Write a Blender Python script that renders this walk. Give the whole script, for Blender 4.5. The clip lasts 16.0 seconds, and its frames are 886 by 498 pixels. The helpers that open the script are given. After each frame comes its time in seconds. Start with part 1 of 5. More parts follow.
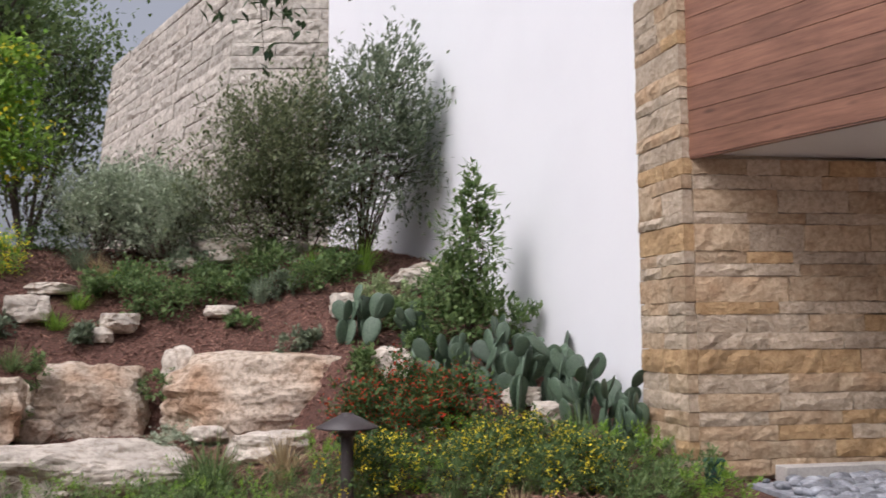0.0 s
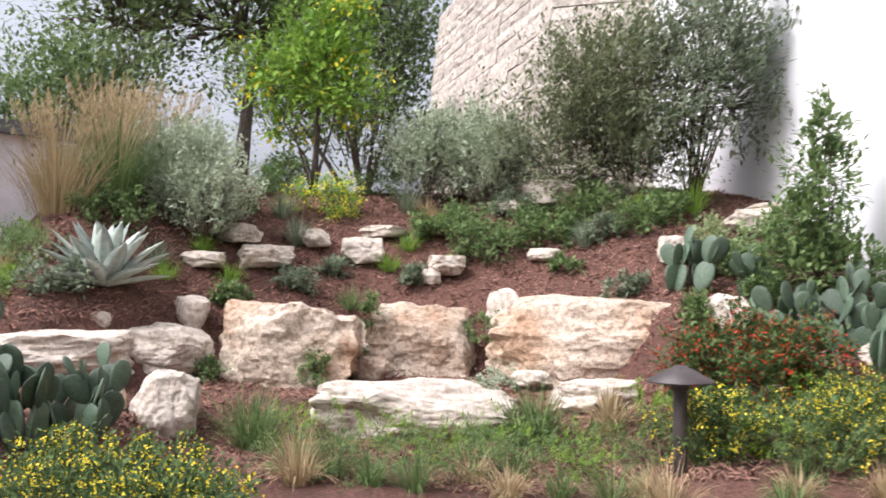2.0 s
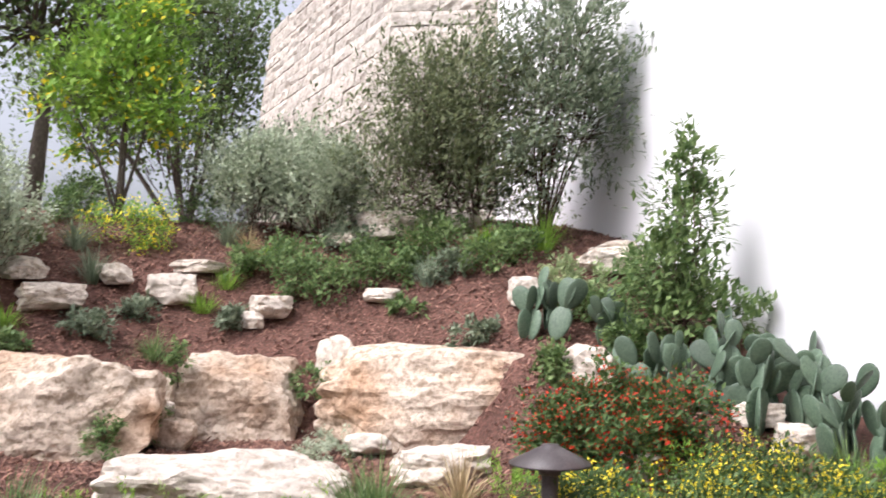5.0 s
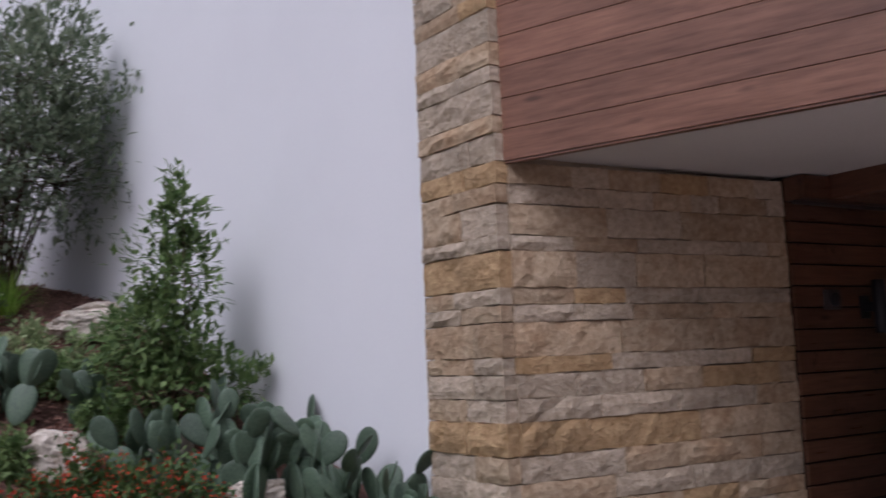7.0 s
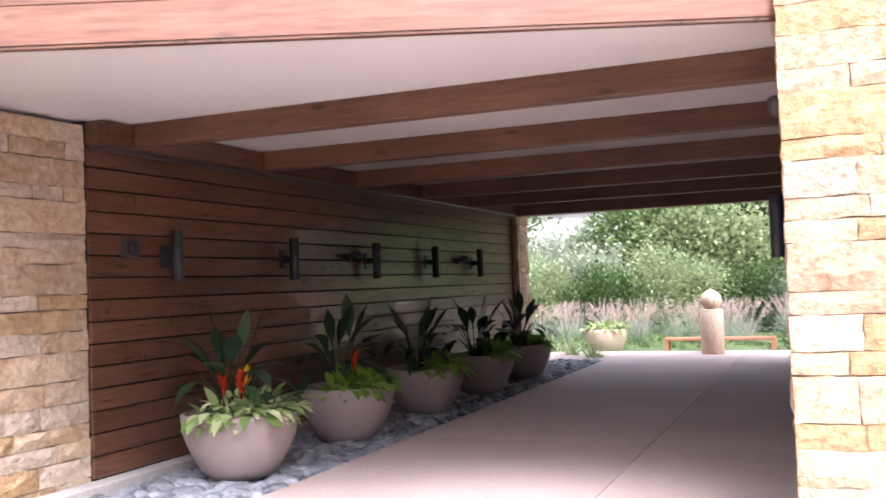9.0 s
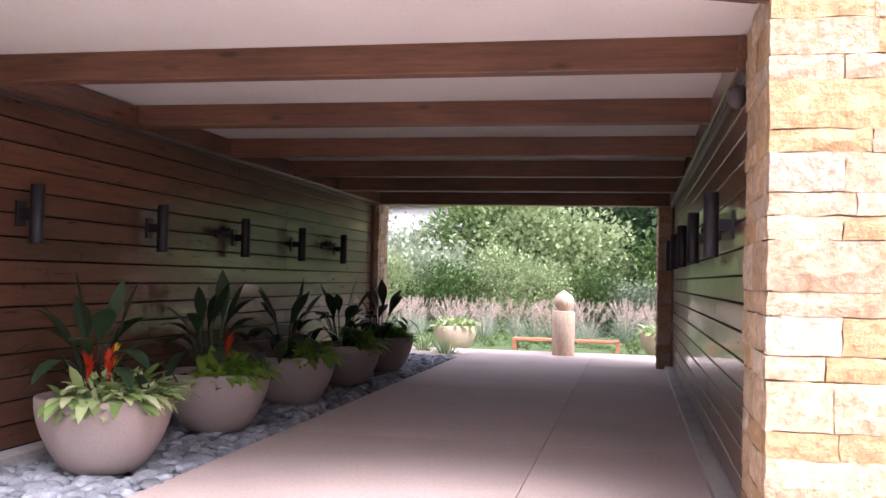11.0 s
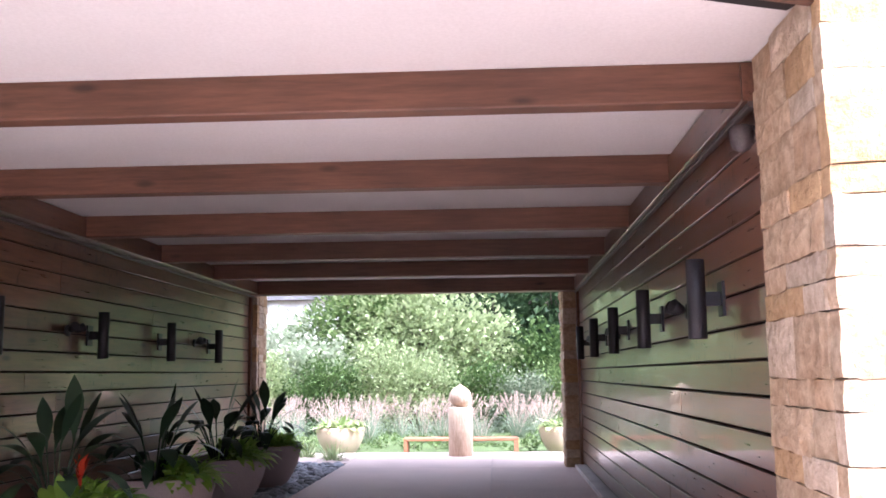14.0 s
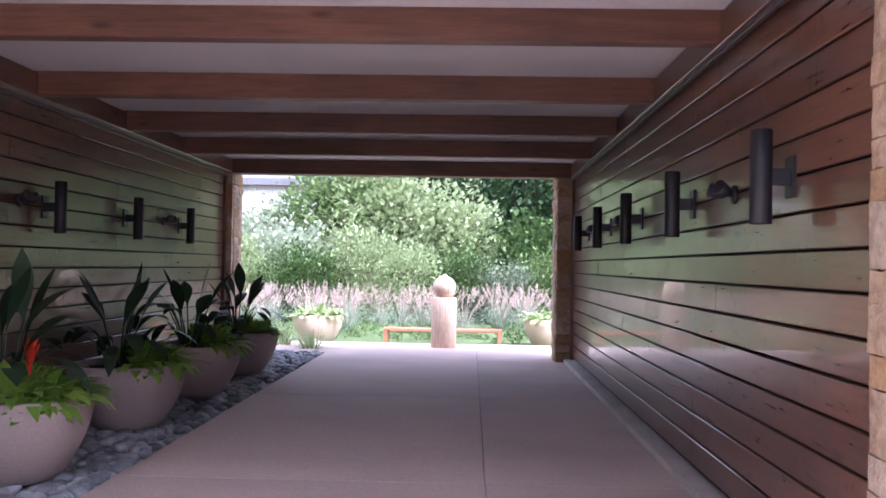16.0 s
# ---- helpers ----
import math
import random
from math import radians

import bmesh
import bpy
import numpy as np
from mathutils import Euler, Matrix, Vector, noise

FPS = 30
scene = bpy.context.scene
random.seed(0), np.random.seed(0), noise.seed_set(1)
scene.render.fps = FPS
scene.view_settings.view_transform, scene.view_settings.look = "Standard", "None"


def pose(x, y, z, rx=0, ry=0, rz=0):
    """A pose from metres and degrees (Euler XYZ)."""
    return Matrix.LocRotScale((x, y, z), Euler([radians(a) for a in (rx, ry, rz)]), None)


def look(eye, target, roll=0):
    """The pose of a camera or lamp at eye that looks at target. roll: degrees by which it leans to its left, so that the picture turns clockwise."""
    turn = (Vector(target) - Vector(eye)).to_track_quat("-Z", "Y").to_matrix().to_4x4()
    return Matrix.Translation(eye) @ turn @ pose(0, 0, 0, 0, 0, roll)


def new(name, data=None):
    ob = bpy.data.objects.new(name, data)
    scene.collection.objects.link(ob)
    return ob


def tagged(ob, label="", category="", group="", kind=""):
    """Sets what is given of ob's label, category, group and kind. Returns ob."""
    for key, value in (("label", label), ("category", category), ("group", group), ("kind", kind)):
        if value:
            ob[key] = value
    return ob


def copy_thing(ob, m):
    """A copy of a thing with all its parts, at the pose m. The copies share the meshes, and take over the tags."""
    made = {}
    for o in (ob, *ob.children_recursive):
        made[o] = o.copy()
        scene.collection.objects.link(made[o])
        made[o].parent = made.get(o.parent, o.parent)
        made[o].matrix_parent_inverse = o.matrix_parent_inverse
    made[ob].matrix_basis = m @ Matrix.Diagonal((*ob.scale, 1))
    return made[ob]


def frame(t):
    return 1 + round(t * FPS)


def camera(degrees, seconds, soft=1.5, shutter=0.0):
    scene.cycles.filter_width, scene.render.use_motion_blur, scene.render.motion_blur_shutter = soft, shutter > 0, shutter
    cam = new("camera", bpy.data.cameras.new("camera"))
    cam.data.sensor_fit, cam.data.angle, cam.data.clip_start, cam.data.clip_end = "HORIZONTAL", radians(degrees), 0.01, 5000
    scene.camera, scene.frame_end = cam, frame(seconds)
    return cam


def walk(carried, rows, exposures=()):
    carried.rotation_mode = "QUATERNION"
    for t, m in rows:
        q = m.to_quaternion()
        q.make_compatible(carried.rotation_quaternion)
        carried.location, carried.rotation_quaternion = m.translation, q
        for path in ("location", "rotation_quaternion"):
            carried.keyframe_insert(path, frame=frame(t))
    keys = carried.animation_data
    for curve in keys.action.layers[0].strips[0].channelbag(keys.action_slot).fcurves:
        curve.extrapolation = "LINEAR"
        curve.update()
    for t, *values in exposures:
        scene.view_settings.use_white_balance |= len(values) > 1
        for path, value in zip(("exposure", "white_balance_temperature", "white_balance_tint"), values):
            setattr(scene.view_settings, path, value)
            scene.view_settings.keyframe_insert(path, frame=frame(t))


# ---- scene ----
cam = camera(50.0, 16.0, soft=1.6, shutter=0.25)
PATH = [
    (0, (2.683, -17.921, 1.296), (0.73, -17.532, 1.476), -0.4),
    (0.5, (2.659, -17.925, 1.333), (0.676, -17.719, 1.485), -0.2),
    (1, (2.702, -17.94, 1.357), (0.706, -17.89, 1.476), -0.1),
    (1.5, (2.569, -17.905, 1.331), (0.575, -18.018, 1.422), 0.2),
    (2, (2.106, -17.94, 1.29), (0.126, -18.218, 1.354), 0.6),
    (2.5, (1.684, -17.891, 1.248), (-0.263, -18.345, 1.289), 0.9),
    (3, (1.313, -17.876, 1.23), (-0.615, -18.407, 1.253), 1.2),
    (3.2, (1.158, -17.877, 1.238), (-0.775, -18.389, 1.26), 1.3),
    (5.3, (0.561, -18.064, 1.549), (-1.423, -17.879, 1.715), 0.2),
    (5.5, (0.47, -18.019, 1.567), (-1.503, -17.759, 1.766), -0.2),
    (6, (0.239, -18.004, 1.582), (-1.683, -17.507, 1.824), -0.9),
    (6.5, (-0.044, -17.884, 1.599), (-1.878, -17.12, 1.83), -1.5),
    (7, (-0.296, -17.74, 1.6), (-1.98, -16.684, 1.829), -2.3),
    (7.5, (-0.281, -17.498, 1.602), (-1.767, -16.179, 1.829), -2.4),
    (8, (0.019, -17.308, 1.732), (-1.223, -15.748, 1.886), -3.5),
    (8.5, (0.04, -17.06, 1.685), (-0.913, -15.306, 1.8), -3.9),
    (9, (0.12, -17.17, 1.56), (-0.63, -15.32, 1.635), -2.1),
    (9.2, (0.05, -17.1, 1.54), (-0.645, -15.23, 1.594), -1.6),
    (11.3, (-0.831, -16.711, 1.477), (-1.186, -14.744, 1.552), 1.3),
    (11.5, (-0.872, -16.659, 1.476), (-1.203, -14.689, 1.571), 1.2),
    (12, (-0.961, -16.506, 1.485), (-1.243, -14.531, 1.624), 0.9),
    (12.5, (-1.06, -16.248, 1.485), (-1.314, -14.273, 1.67), 0.4),
    (13, (-1.172, -15.996, 1.498), (-1.41, -14.025, 1.736), -0.3),
    (13.5, (-1.298, -15.716, 1.509), (-1.479, -13.742, 1.775), -0.8),
    (14, (-1.362, -15.402, 1.486), (-1.475, -13.422, 1.747), -0.6),
    (14.5, (-1.356, -15.07, 1.48), (-1.431, -13.083, 1.697), -0.2),
    (15, (-1.442, -14.842, 1.47), (-1.497, -12.849, 1.632), 0.1),
    (15.5, (-1.532, -14.713, 1.437), (-1.592, -12.717, 1.548), 0.7),
    (16, (-1.614, -14.494, 1.442), (-1.674, -12.495, 1.477), 1.0),
]
LIGHT = ((0, 0.2, 6150, 17), (1.0, 0.66, 6150, 17), (2.0, 1.1, 6150, 17), (3.2, 0.98, 6200, 16), (5.3, 1.15, 6100, 18), (5.7, 0.72, 6000, 19), (6.2, 0.08, 5850, 20), (7, -0.52, 5700, 22), (7.6, 0.0, 5700, 23),
         (8.2, 1.1, 5850, 21), (9, 2.1, 5850, 22), (11.5, 2.0, 5900, 25), (12.8, 2.28, 5700, 25), (14, 2.7, 5550, 25), (15, 2.9, 5400, 26), (16, 2.5, 5300, 29))
walk(cam, [(t, look(e, g, r)) for t, e, g, r in PATH], LIGHT)

# ---- world and light ----
world = bpy.data.worlds.new("world")
scene.world = world
world.use_nodes = True
wn, wl = world.node_tree.nodes, world.node_tree.links
sky = wn.new("ShaderNodeTexSky")
sky.sky_type, sky.sun_disc = "NISHITA", False
sky.sun_elevation, sky.sun_rotation = radians(53), radians(145)
sky.air_density, sky.dust_density, sky.ozone_density = 1.0, 6.0, 1.0
pale = wn.new("ShaderNodeHueSaturation")
pale.inputs["Saturation"].default_value = 0.28
wl.new(sky.outputs[0], pale.inputs["Color"])
wl.new(pale.outputs[0], wn["Background"].inputs["Color"])
wn["Background"].inputs["Strength"].default_value = 0.13
sun = new("sun", bpy.data.lights.new("sun", "SUN"))
sun.data.energy, sun.data.angle, sun.data.color = 1.25, radians(28), (1.0, 0.96, 0.9)
sun.matrix_world = look((0, 0, 30), (-30 * 0.754 * math.sin(radians(35)), 30 * 0.754 * math.cos(radians(35)), 0))


# ---- materials ----
def shade(name, rough=0.6, metal=0.0):
    m = bpy.data.materials.new(name)
    m.use_nodes = True
    b = m.node_tree.nodes["Principled BSDF"]
    b.inputs["Roughness"].default_value, b.inputs["Metallic"].default_value = rough, metal
    return m, m.node_tree.nodes, m.node_tree.links, b


def mix_node(n, l, fac, a, b, mode="MIX"):
    x = n.new("ShaderNodeMix")
    x.data_type, x.blend_type = "RGBA", mode
    for sock, v in ((x.inputs[0], fac), (x.inputs[6], a), (x.inputs[7], b)):
        if hasattr(v, "links"):
            l.new(v, sock)
        else:
            sock.default_value = v if isinstance(v, float) else (*v, 1)
    return x.outputs[2]


def ramp(n, l, src, lo, hi):
    r = n.new("ShaderNodeMapRange")
    r.inputs[1].default_value, r.inputs[2].default_value = lo, hi
    l.new(src, r.inputs[0])
    return r.outputs[0]


def surface(name, dark, light, grain=30.0, stain=1.2, rough=0.8, bump=0.3, stretch=(1, 1, 1), vary=0.25, stain_tone=0.75,
            islands=False, metal=0.0, bump_dist=0.01, spread=(0.35, 0.65), coat=0.0, knots=0.0, scuffs=0.0):
    """Two-scale procedural surface: grain between two tones, broad stains, and a tone of its own for each piece."""
    m, n, l, b = shade(name, rough, metal)
    tc, mp = n.new("ShaderNodeTexCoord"), n.new("ShaderNodeMapping")
    mp.inputs["Scale"].default_value = stretch
    info = n.new("ShaderNodeNewGeometry") if islands else n.new("ShaderNodeObjectInfo")
    rnd = info.outputs["Random Per Island"] if islands else info.outputs["Random"]
    off = n.new("ShaderNodeVectorMath")
    off.operation = "MULTIPLY_ADD"
    cmb = n.new("ShaderNodeCombineXYZ")
    for i in range(3):
        l.new(rnd, cmb.inputs[i])
    l.new(cmb.outputs[0], off.inputs[0])
    off.inputs[1].default_value = (37.0, 53.0, 71.0)
    l.new(tc.outputs["Object"], off.inputs[2])
    l.new(off.outputs[0], mp.inputs["Vector"])
    g = n.new("ShaderNodeTexNoise")
    g.inputs["Scale"].default_value, g.inputs["Detail"].default_value, g.inputs["Roughness"].default_value = grain, 6, 0.65
    l.new(mp.outputs[0], g.inputs["Vector"])
    s = n.new("ShaderNodeTexNoise")
    s.inputs["Scale"].default_value, s.inputs["Detail"].default_value = stain, 3
    l.new(off.outputs[0], s.inputs["Vector"])
    c = mix_node(n, l, ramp(n, l, g.outputs[0], *spread), dark, light)
    c = mix_node(n, l, ramp(n, l, s.outputs[0], 0.45, 0.75), c, mix_node(n, l, 1.0, c, stain_tone if isinstance(stain_tone, tuple) else (stain_tone,) * 3, "MULTIPLY"))
    if knots:
        km, kt = n.new("ShaderNodeMapping"), n.new("ShaderNodeTexVoronoi")
        km.inputs["Scale"].default_value = (1.3, 4.0, 4.0)
        l.new(off.outputs[0], km.inputs["Vector"])
        kt.inputs["Scale"].default_value = 1.0
        l.new(km.outputs[0], kt.inputs["Vector"])
        spot = ramp(n, l, kt.outputs["Distance"], 0.13, 0.05)
        c = mix_node(n, l, spot, c, mix_node(n, l, 1.0, c, (knots,) * 3, "MULTIPLY"))
    if scuffs:
        sm, st, sp = n.new("ShaderNodeMapping"), n.new("ShaderNodeTexNoise"), n.new("ShaderNodeTexNoise")
        sm.inputs["Scale"].default_value = (26.0, 9.0, 9.0)
        l.new(off.outputs[0], sm.inputs["Vector"])
        st.inputs["Scale"].default_value, st.inputs["Detail"].default_value = 1.0, 2
        l.new(sm.outputs[0], st.inputs["Vector"])
        sp.inputs["Scale"].default_value, sp.inputs["Detail"].default_value = 0.9, 1
        l.new(off.outputs[0], sp.inputs["Vector"])
        both = n.new("ShaderNodeMath")
        both.operation = "MULTIPLY"
        l.new(ramp(n, l, st.outputs[0], 0.62, 0.68), both.inputs[0])
        l.new(ramp(n, l, sp.outputs[0], 0.55, 0.62), both.inputs[1])
        c = mix_node(n, l, both.outputs[0], c, mix_node(n, l, 1.0, c, (scuffs,) * 3, "MULTIPLY"))
    hs = n.new("ShaderNodeHueSaturation")
    v = n.new("ShaderNodeMapRange")
    v.inputs[3].default_value, v.inputs[4].default_value = 1 - vary, 1 + vary
    l.new(rnd, v.inputs[0])
    l.new(v.outputs[0], hs.inputs["Value"])
    l.new(c, hs.inputs["Color"])
    l.new(hs.outputs[0], b.inputs["Base Color"])
    rr = n.new("ShaderNodeMapRange")
    rr.inputs[3].default_value, rr.inputs[4].default_value = max(rough - 0.1, 0.02), min(rough + 0.12, 1)
    l.new(g.outputs[0], rr.inputs[0])
    l.new(rr.outputs[0], b.inputs["Roughness"])
    if bump:
        bp = n.new("ShaderNodeBump")
        bp.inputs["Strength"].default_value, bp.inputs["Distance"].default_value = bump, bump_dist
        l.new(g.outputs[0], bp.inputs["Height"])
        l.new(bp.outputs[0], b.inputs["Normal"])
    b.inputs["Coat Weight"].default_value = coat
    return m


def leafy(name, dark, light, rough=0.5, through_light=0.3):
    m, n, l, b = shade(name, rough)
    geo = n.new("ShaderNodeNewGeometry")
    c = mix_node(n, l, geo.outputs["Random Per Island"], dark, light)
    l.new(c, b.inputs["Base Color"])
    b.inputs["Specular IOR Level"].default_value = 0.3
    t = n.new("ShaderNodeBsdfTranslucent")
    l.new(c, t.inputs["Color"])
    x = n.new("ShaderNodeMixShader")
    x.inputs[0].default_value = through_light
    l.new(b.outputs[0], x.inputs[1])
    l.new(t.outputs[0], x.inputs[2])
    l.new(x.outputs[0], n["Material Output"].inputs["Surface"])
    return m


M = dict(
    stone=surface("limestone_buff", (0.37, 0.26, 0.16), (0.59, 0.46, 0.315), 17, 2.2, 0.92, 0.9, vary=0.14, stain_tone=(0.86, 0.74, 0.64), bump_dist=0.03),
    stone_pale=surface("limestone_pale", (0.42, 0.32, 0.22), (0.64, 0.53, 0.405), 18, 2.6, 0.92, 0.9, vary=0.10, bump_dist=0.035),
    stone_gold=surface("limestone_gold", (0.38, 0.235, 0.11), (0.57, 0.39, 0.21), 16, 2.0, 0.92, 0.9, vary=0.10, bump_dist=0.035),
    ashlar=surface("weathered_ashlar", (0.32, 0.28, 0.23), (0.62, 0.57, 0.50), 9, 1.2, 0.95, 0.6, vary=0.16, bump_dist=0.03),
    mortar=surface("mortar", (0.38, 0.31, 0.23), (0.48, 0.40, 0.31), 60, 2, 0.95, 0.3, vary=0.0),
    stucco=surface("white_stucco", (0.80, 0.80, 0.82), (0.86, 0.86, 0.87), 90, 0.7, 0.85, 0.12, vary=0.0, stain_tone=0.96, bump_dist=0.004),
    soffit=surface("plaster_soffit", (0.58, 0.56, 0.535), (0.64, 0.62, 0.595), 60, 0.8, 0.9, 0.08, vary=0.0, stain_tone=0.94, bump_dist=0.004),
    cedar=surface("stained_cedar", (0.16, 0.069, 0.041), (0.325, 0.157, 0.097), 5, 1.1, 0.42, 0.08, (0.5, 6, 6), 0.16, 0.7, bump_dist=0.004, coat=0.15, spread=(0.28, 0.72), knots=0.45),
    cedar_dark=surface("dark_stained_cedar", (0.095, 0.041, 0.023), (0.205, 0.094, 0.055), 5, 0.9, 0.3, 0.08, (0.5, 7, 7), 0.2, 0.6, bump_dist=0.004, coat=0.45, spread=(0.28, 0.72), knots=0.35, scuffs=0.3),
    beam=surface("brown_beam_timber", (0.095, 0.042, 0.024), (0.215, 0.098, 0.056), 5, 1.0, 0.5, 0.1, (0.5, 6, 6), 0.12, 0.6, bump_dist=0.004, spread=(0.28, 0.72), knots=0.4),
    groove=surface("black_backing", (0.010, 0.008, 0.007), (0.018, 0.014, 0.012), 20, 1, 0.9, 0.0, vary=0.0),
    concrete=surface("tinted_concrete", (0.50, 0.39, 0.345), (0.61, 0.49, 0.44), 45, 0.55, 0.8, 0.12, vary=0.05, stain_tone=0.82, bump_dist=0.004),
    kerb=surface("grey_concrete", (0.42, 0.39, 0.36), (0.55, 0.52, 0.48), 40, 1.5, 0.85, 0.15, vary=0.05, bump_dist=0.004),
    pebble=surface("river_stone", (0.16, 0.17, 0.19), (0.34, 0.35, 0.38), 9, 3, 0.6, 0.1, vary=0.35, bump_dist=0.004),
    pebble_far=surface("river_stone_bed", (0.14, 0.15, 0.17), (0.36, 0.37, 0.40), 9, 3, 0.6, 0.1, vary=0.4, islands=True, bump_dist=0.004),
    black=surface("black_powder_coat", (0.012, 0.012, 0.016), (0.022, 0.022, 0.028), 80, 3, 0.45, 0.05, vary=0.0),
    bronze=surface("bronze_powder_coat", (0.055, 0.045, 0.045), (0.085, 0.07, 0.07), 60, 3, 0.5, 0.06, vary=0.0),
    green_box=surface("green_plastic", (0.02, 0.09, 0.07), (0.03, 0.12, 0.09), 30, 3, 0.5, 0.03, vary=0.0),
    planter=surface("cast_planter", (0.31, 0.245, 0.225), (0.38, 0.30, 0.28), 70, 1.2, 0.75, 0.1, vary=0.05, stain_tone=0.9, bump_dist=0.003),
    planter_tan=surface("tan_planter", (0.52, 0.41, 0.30), (0.60, 0.48, 0.36), 70, 1.2, 0.75, 0.1, vary=0.05, stain_tone=0.9, bump_dist=0.003),
    soil=surface("potting_soil", (0.03, 0.02, 0.014), (0.06, 0.04, 0.028), 40, 3, 0.95, 0.5, vary=0.0),
    sandstone=surface("banded_sandstone", (0.50, 0.36, 0.25), (0.68, 0.54, 0.40), 5, 1.5, 0.7, 0.1, (6, 6, 1.2), 0.0, 0.82, bump_dist=0.003),
    redwood=surface("red_cedar_bench", (0.30, 0.11, 0.055), (0.42, 0.17, 0.09), 5, 1.2, 0.6, 0.1, (1, 12, 12), 0.1, bump_dist=0.003),
    boulder=surface("limestone_boulder", (0.33, 0.25, 0.18), (0.63, 0.53, 0.425), 16, 1.5, 0.95, 0.9, vary=0.08, stain_tone=(0.72, 0.52, 0.38), bump_dist=0.04, spread=(0.36, 0.56)),
    boulder_white=surface("white_limestone", (0.42, 0.34, 0.265), (0.70, 0.625, 0.535), 11, 1.6, 0.95, 0.9, vary=0.06, stain_tone=0.72, bump_dist=0.05, spread=(0.34, 0.55)),
    mulch=surface("hardwood_mulch", (0.075, 0.032, 0.022), (0.23, 0.11, 0.08), 26, 1.4, 0.95, 1.0, vary=0.0, stain_tone=0.7, bump_dist=0.05),
    chip=surface("mulch_chip", (0.10, 0.045, 0.03), (0.36, 0.20, 0.15), 30, 3, 0.95, 0.2, vary=0.5, islands=True),
    lawn=surface("ground_cover", (0.05, 0.09, 0.025), (0.13, 0.18, 0.06), 30, 1.0, 0.9, 0.6, vary=0.0, bump_dist=0.04),
    bark=surface("grey_bark", (0.075, 0.058, 0.045), (0.17, 0.14, 0.11), 14, 2, 0.95, 0.8, (4, 4, 0.8), 0.1, bump_dist=0.02),
    twig=surface("brown_twig", (0.06, 0.035, 0.025), (0.13, 0.08, 0.06), 14, 2, 0.9, 0.3, (4, 4, 0.8), 0.1),
    pad=surface("cactus_skin", (0.058, 0.098, 0.062), (0.115, 0.165, 0.105), 18, 4, 0.55, 0.12, vary=0.28, stain_tone=0.8, bump_dist=0.006),
    agave=surface("agave_skin", (0.38, 0.46, 0.40), (0.58, 0.64, 0.57), 14, 3, 0.5, 0.1, vary=0.2, bump_dist=0.004),
    house=surface("white_siding", (0.76, 0.76, 0.77), (0.84, 0.84, 0.85), 20, 1, 0.7, 0.1, vary=0.0),
    roof=surface("grey_roof", (0.10, 0.10, 0.11), (0.18, 0.18, 0.19), 20, 1, 0.8, 0.2, vary=0.0),
    glass=surface("dark_glass", (0.02, 0.024, 0.028), (0.03, 0.035, 0.04), 4, 1, 0.08, 0.0, vary=0.0),
    trim=surface("painted_trim", (0.70, 0.69, 0.67), (0.78, 0.77, 0.75), 30, 2, 0.6, 0.05, vary=0.0),
    oak=leafy("oak_leaf", (0.08, 0.135, 0.045), (0.22, 0.30, 0.12), 0.5, 0.35),
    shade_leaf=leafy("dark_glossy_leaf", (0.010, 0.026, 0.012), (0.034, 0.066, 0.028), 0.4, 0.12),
    deep=leafy("deep_green_leaf", (0.022, 0.05, 0.022), (0.07, 0.12, 0.05)),
    lime=leafy("bright_leaf", (0.15, 0.30, 0.04), (0.34, 0.50, 0.09), 0.5, 0.4),
    mid=leafy("mid_green_leaf", (0.085, 0.15, 0.05), (0.23, 0.32, 0.12), 0.5, 0.35),
    fresh=leafy("fresh_green_leaf", (0.22, 0.29, 0.13), (0.44, 0.51, 0.28), 0.5, 0.4),
    herb=leafy("dark_herb_leaf", (0.042, 0.085, 0.026), (0.13, 0.205, 0.064), 0.5, 0.3),
    silver=leafy("silver_sage_leaf", (0.30, 0.36, 0.24), (0.50, 0.55, 0.41), 0.7, 0.3),
    grey_green=leafy("grey_green_leaf", (0.118, 0.162, 0.098), (0.30, 0.345, 0.235), 0.5, 0.35),
    olive=leafy("olive_leaf", (0.105, 0.128, 0.064), (0.265, 0.30, 0.16), 0.5, 0.35),
    blue_grass=leafy("blue_green_blade", (0.20, 0.27, 0.19), (0.36, 0.43, 0.31), 0.6, 0.25),
    straw=leafy("straw_blade", (0.36, 0.27, 0.15), (0.56, 0.45, 0.27), 0.8, 0.3),
    plume=leafy("pale_plume", (0.50, 0.38, 0.33), (0.70, 0.56, 0.50), 0.9, 0.4),
    variegated=leafy("variegated_leaf", (0.16, 0.28, 0.06), (0.62, 0.66, 0.38), 0.45, 0.3),
    red=leafy("red_petal", (0.45, 0.03, 0.012), (0.62, 0.08, 0.03), 0.5, 0.3),
    yellow=leafy("yellow_petal", (0.80, 0.63, 0.02), (0.90, 0.78, 0.07), 0.5, 0.3),
    pink=leafy("pink_petal", (0.45, 0.16, 0.34), (0.60, 0.28, 0.48), 0.5, 0.3),
)


# ---- mesh helpers ----
def mesh_of(name, verts, faces, material, smooth=False):
    me = bpy.data.meshes.new(name)
    me.from_pydata([tuple(v) for v in verts], [], [tuple(f) for f in faces])
    me.materials.append(material)
    if smooth:
        me.shade_smooth()
    return me


def put(name, me, parent=None, m=None, label=""):
    ob = new(name, me)
    if m is not None:
        ob.matrix_basis = m
    ob.parent = parent
    if label:
        tagged(ob, label)
    return ob


def thing(name, label, category, m=None, group="", kind=""):
    ob = new(name)
    ob.empty_display_size = 0.1
    if m is not None:
        ob.matrix_basis = m
    return tagged(ob, label, category, group, kind)


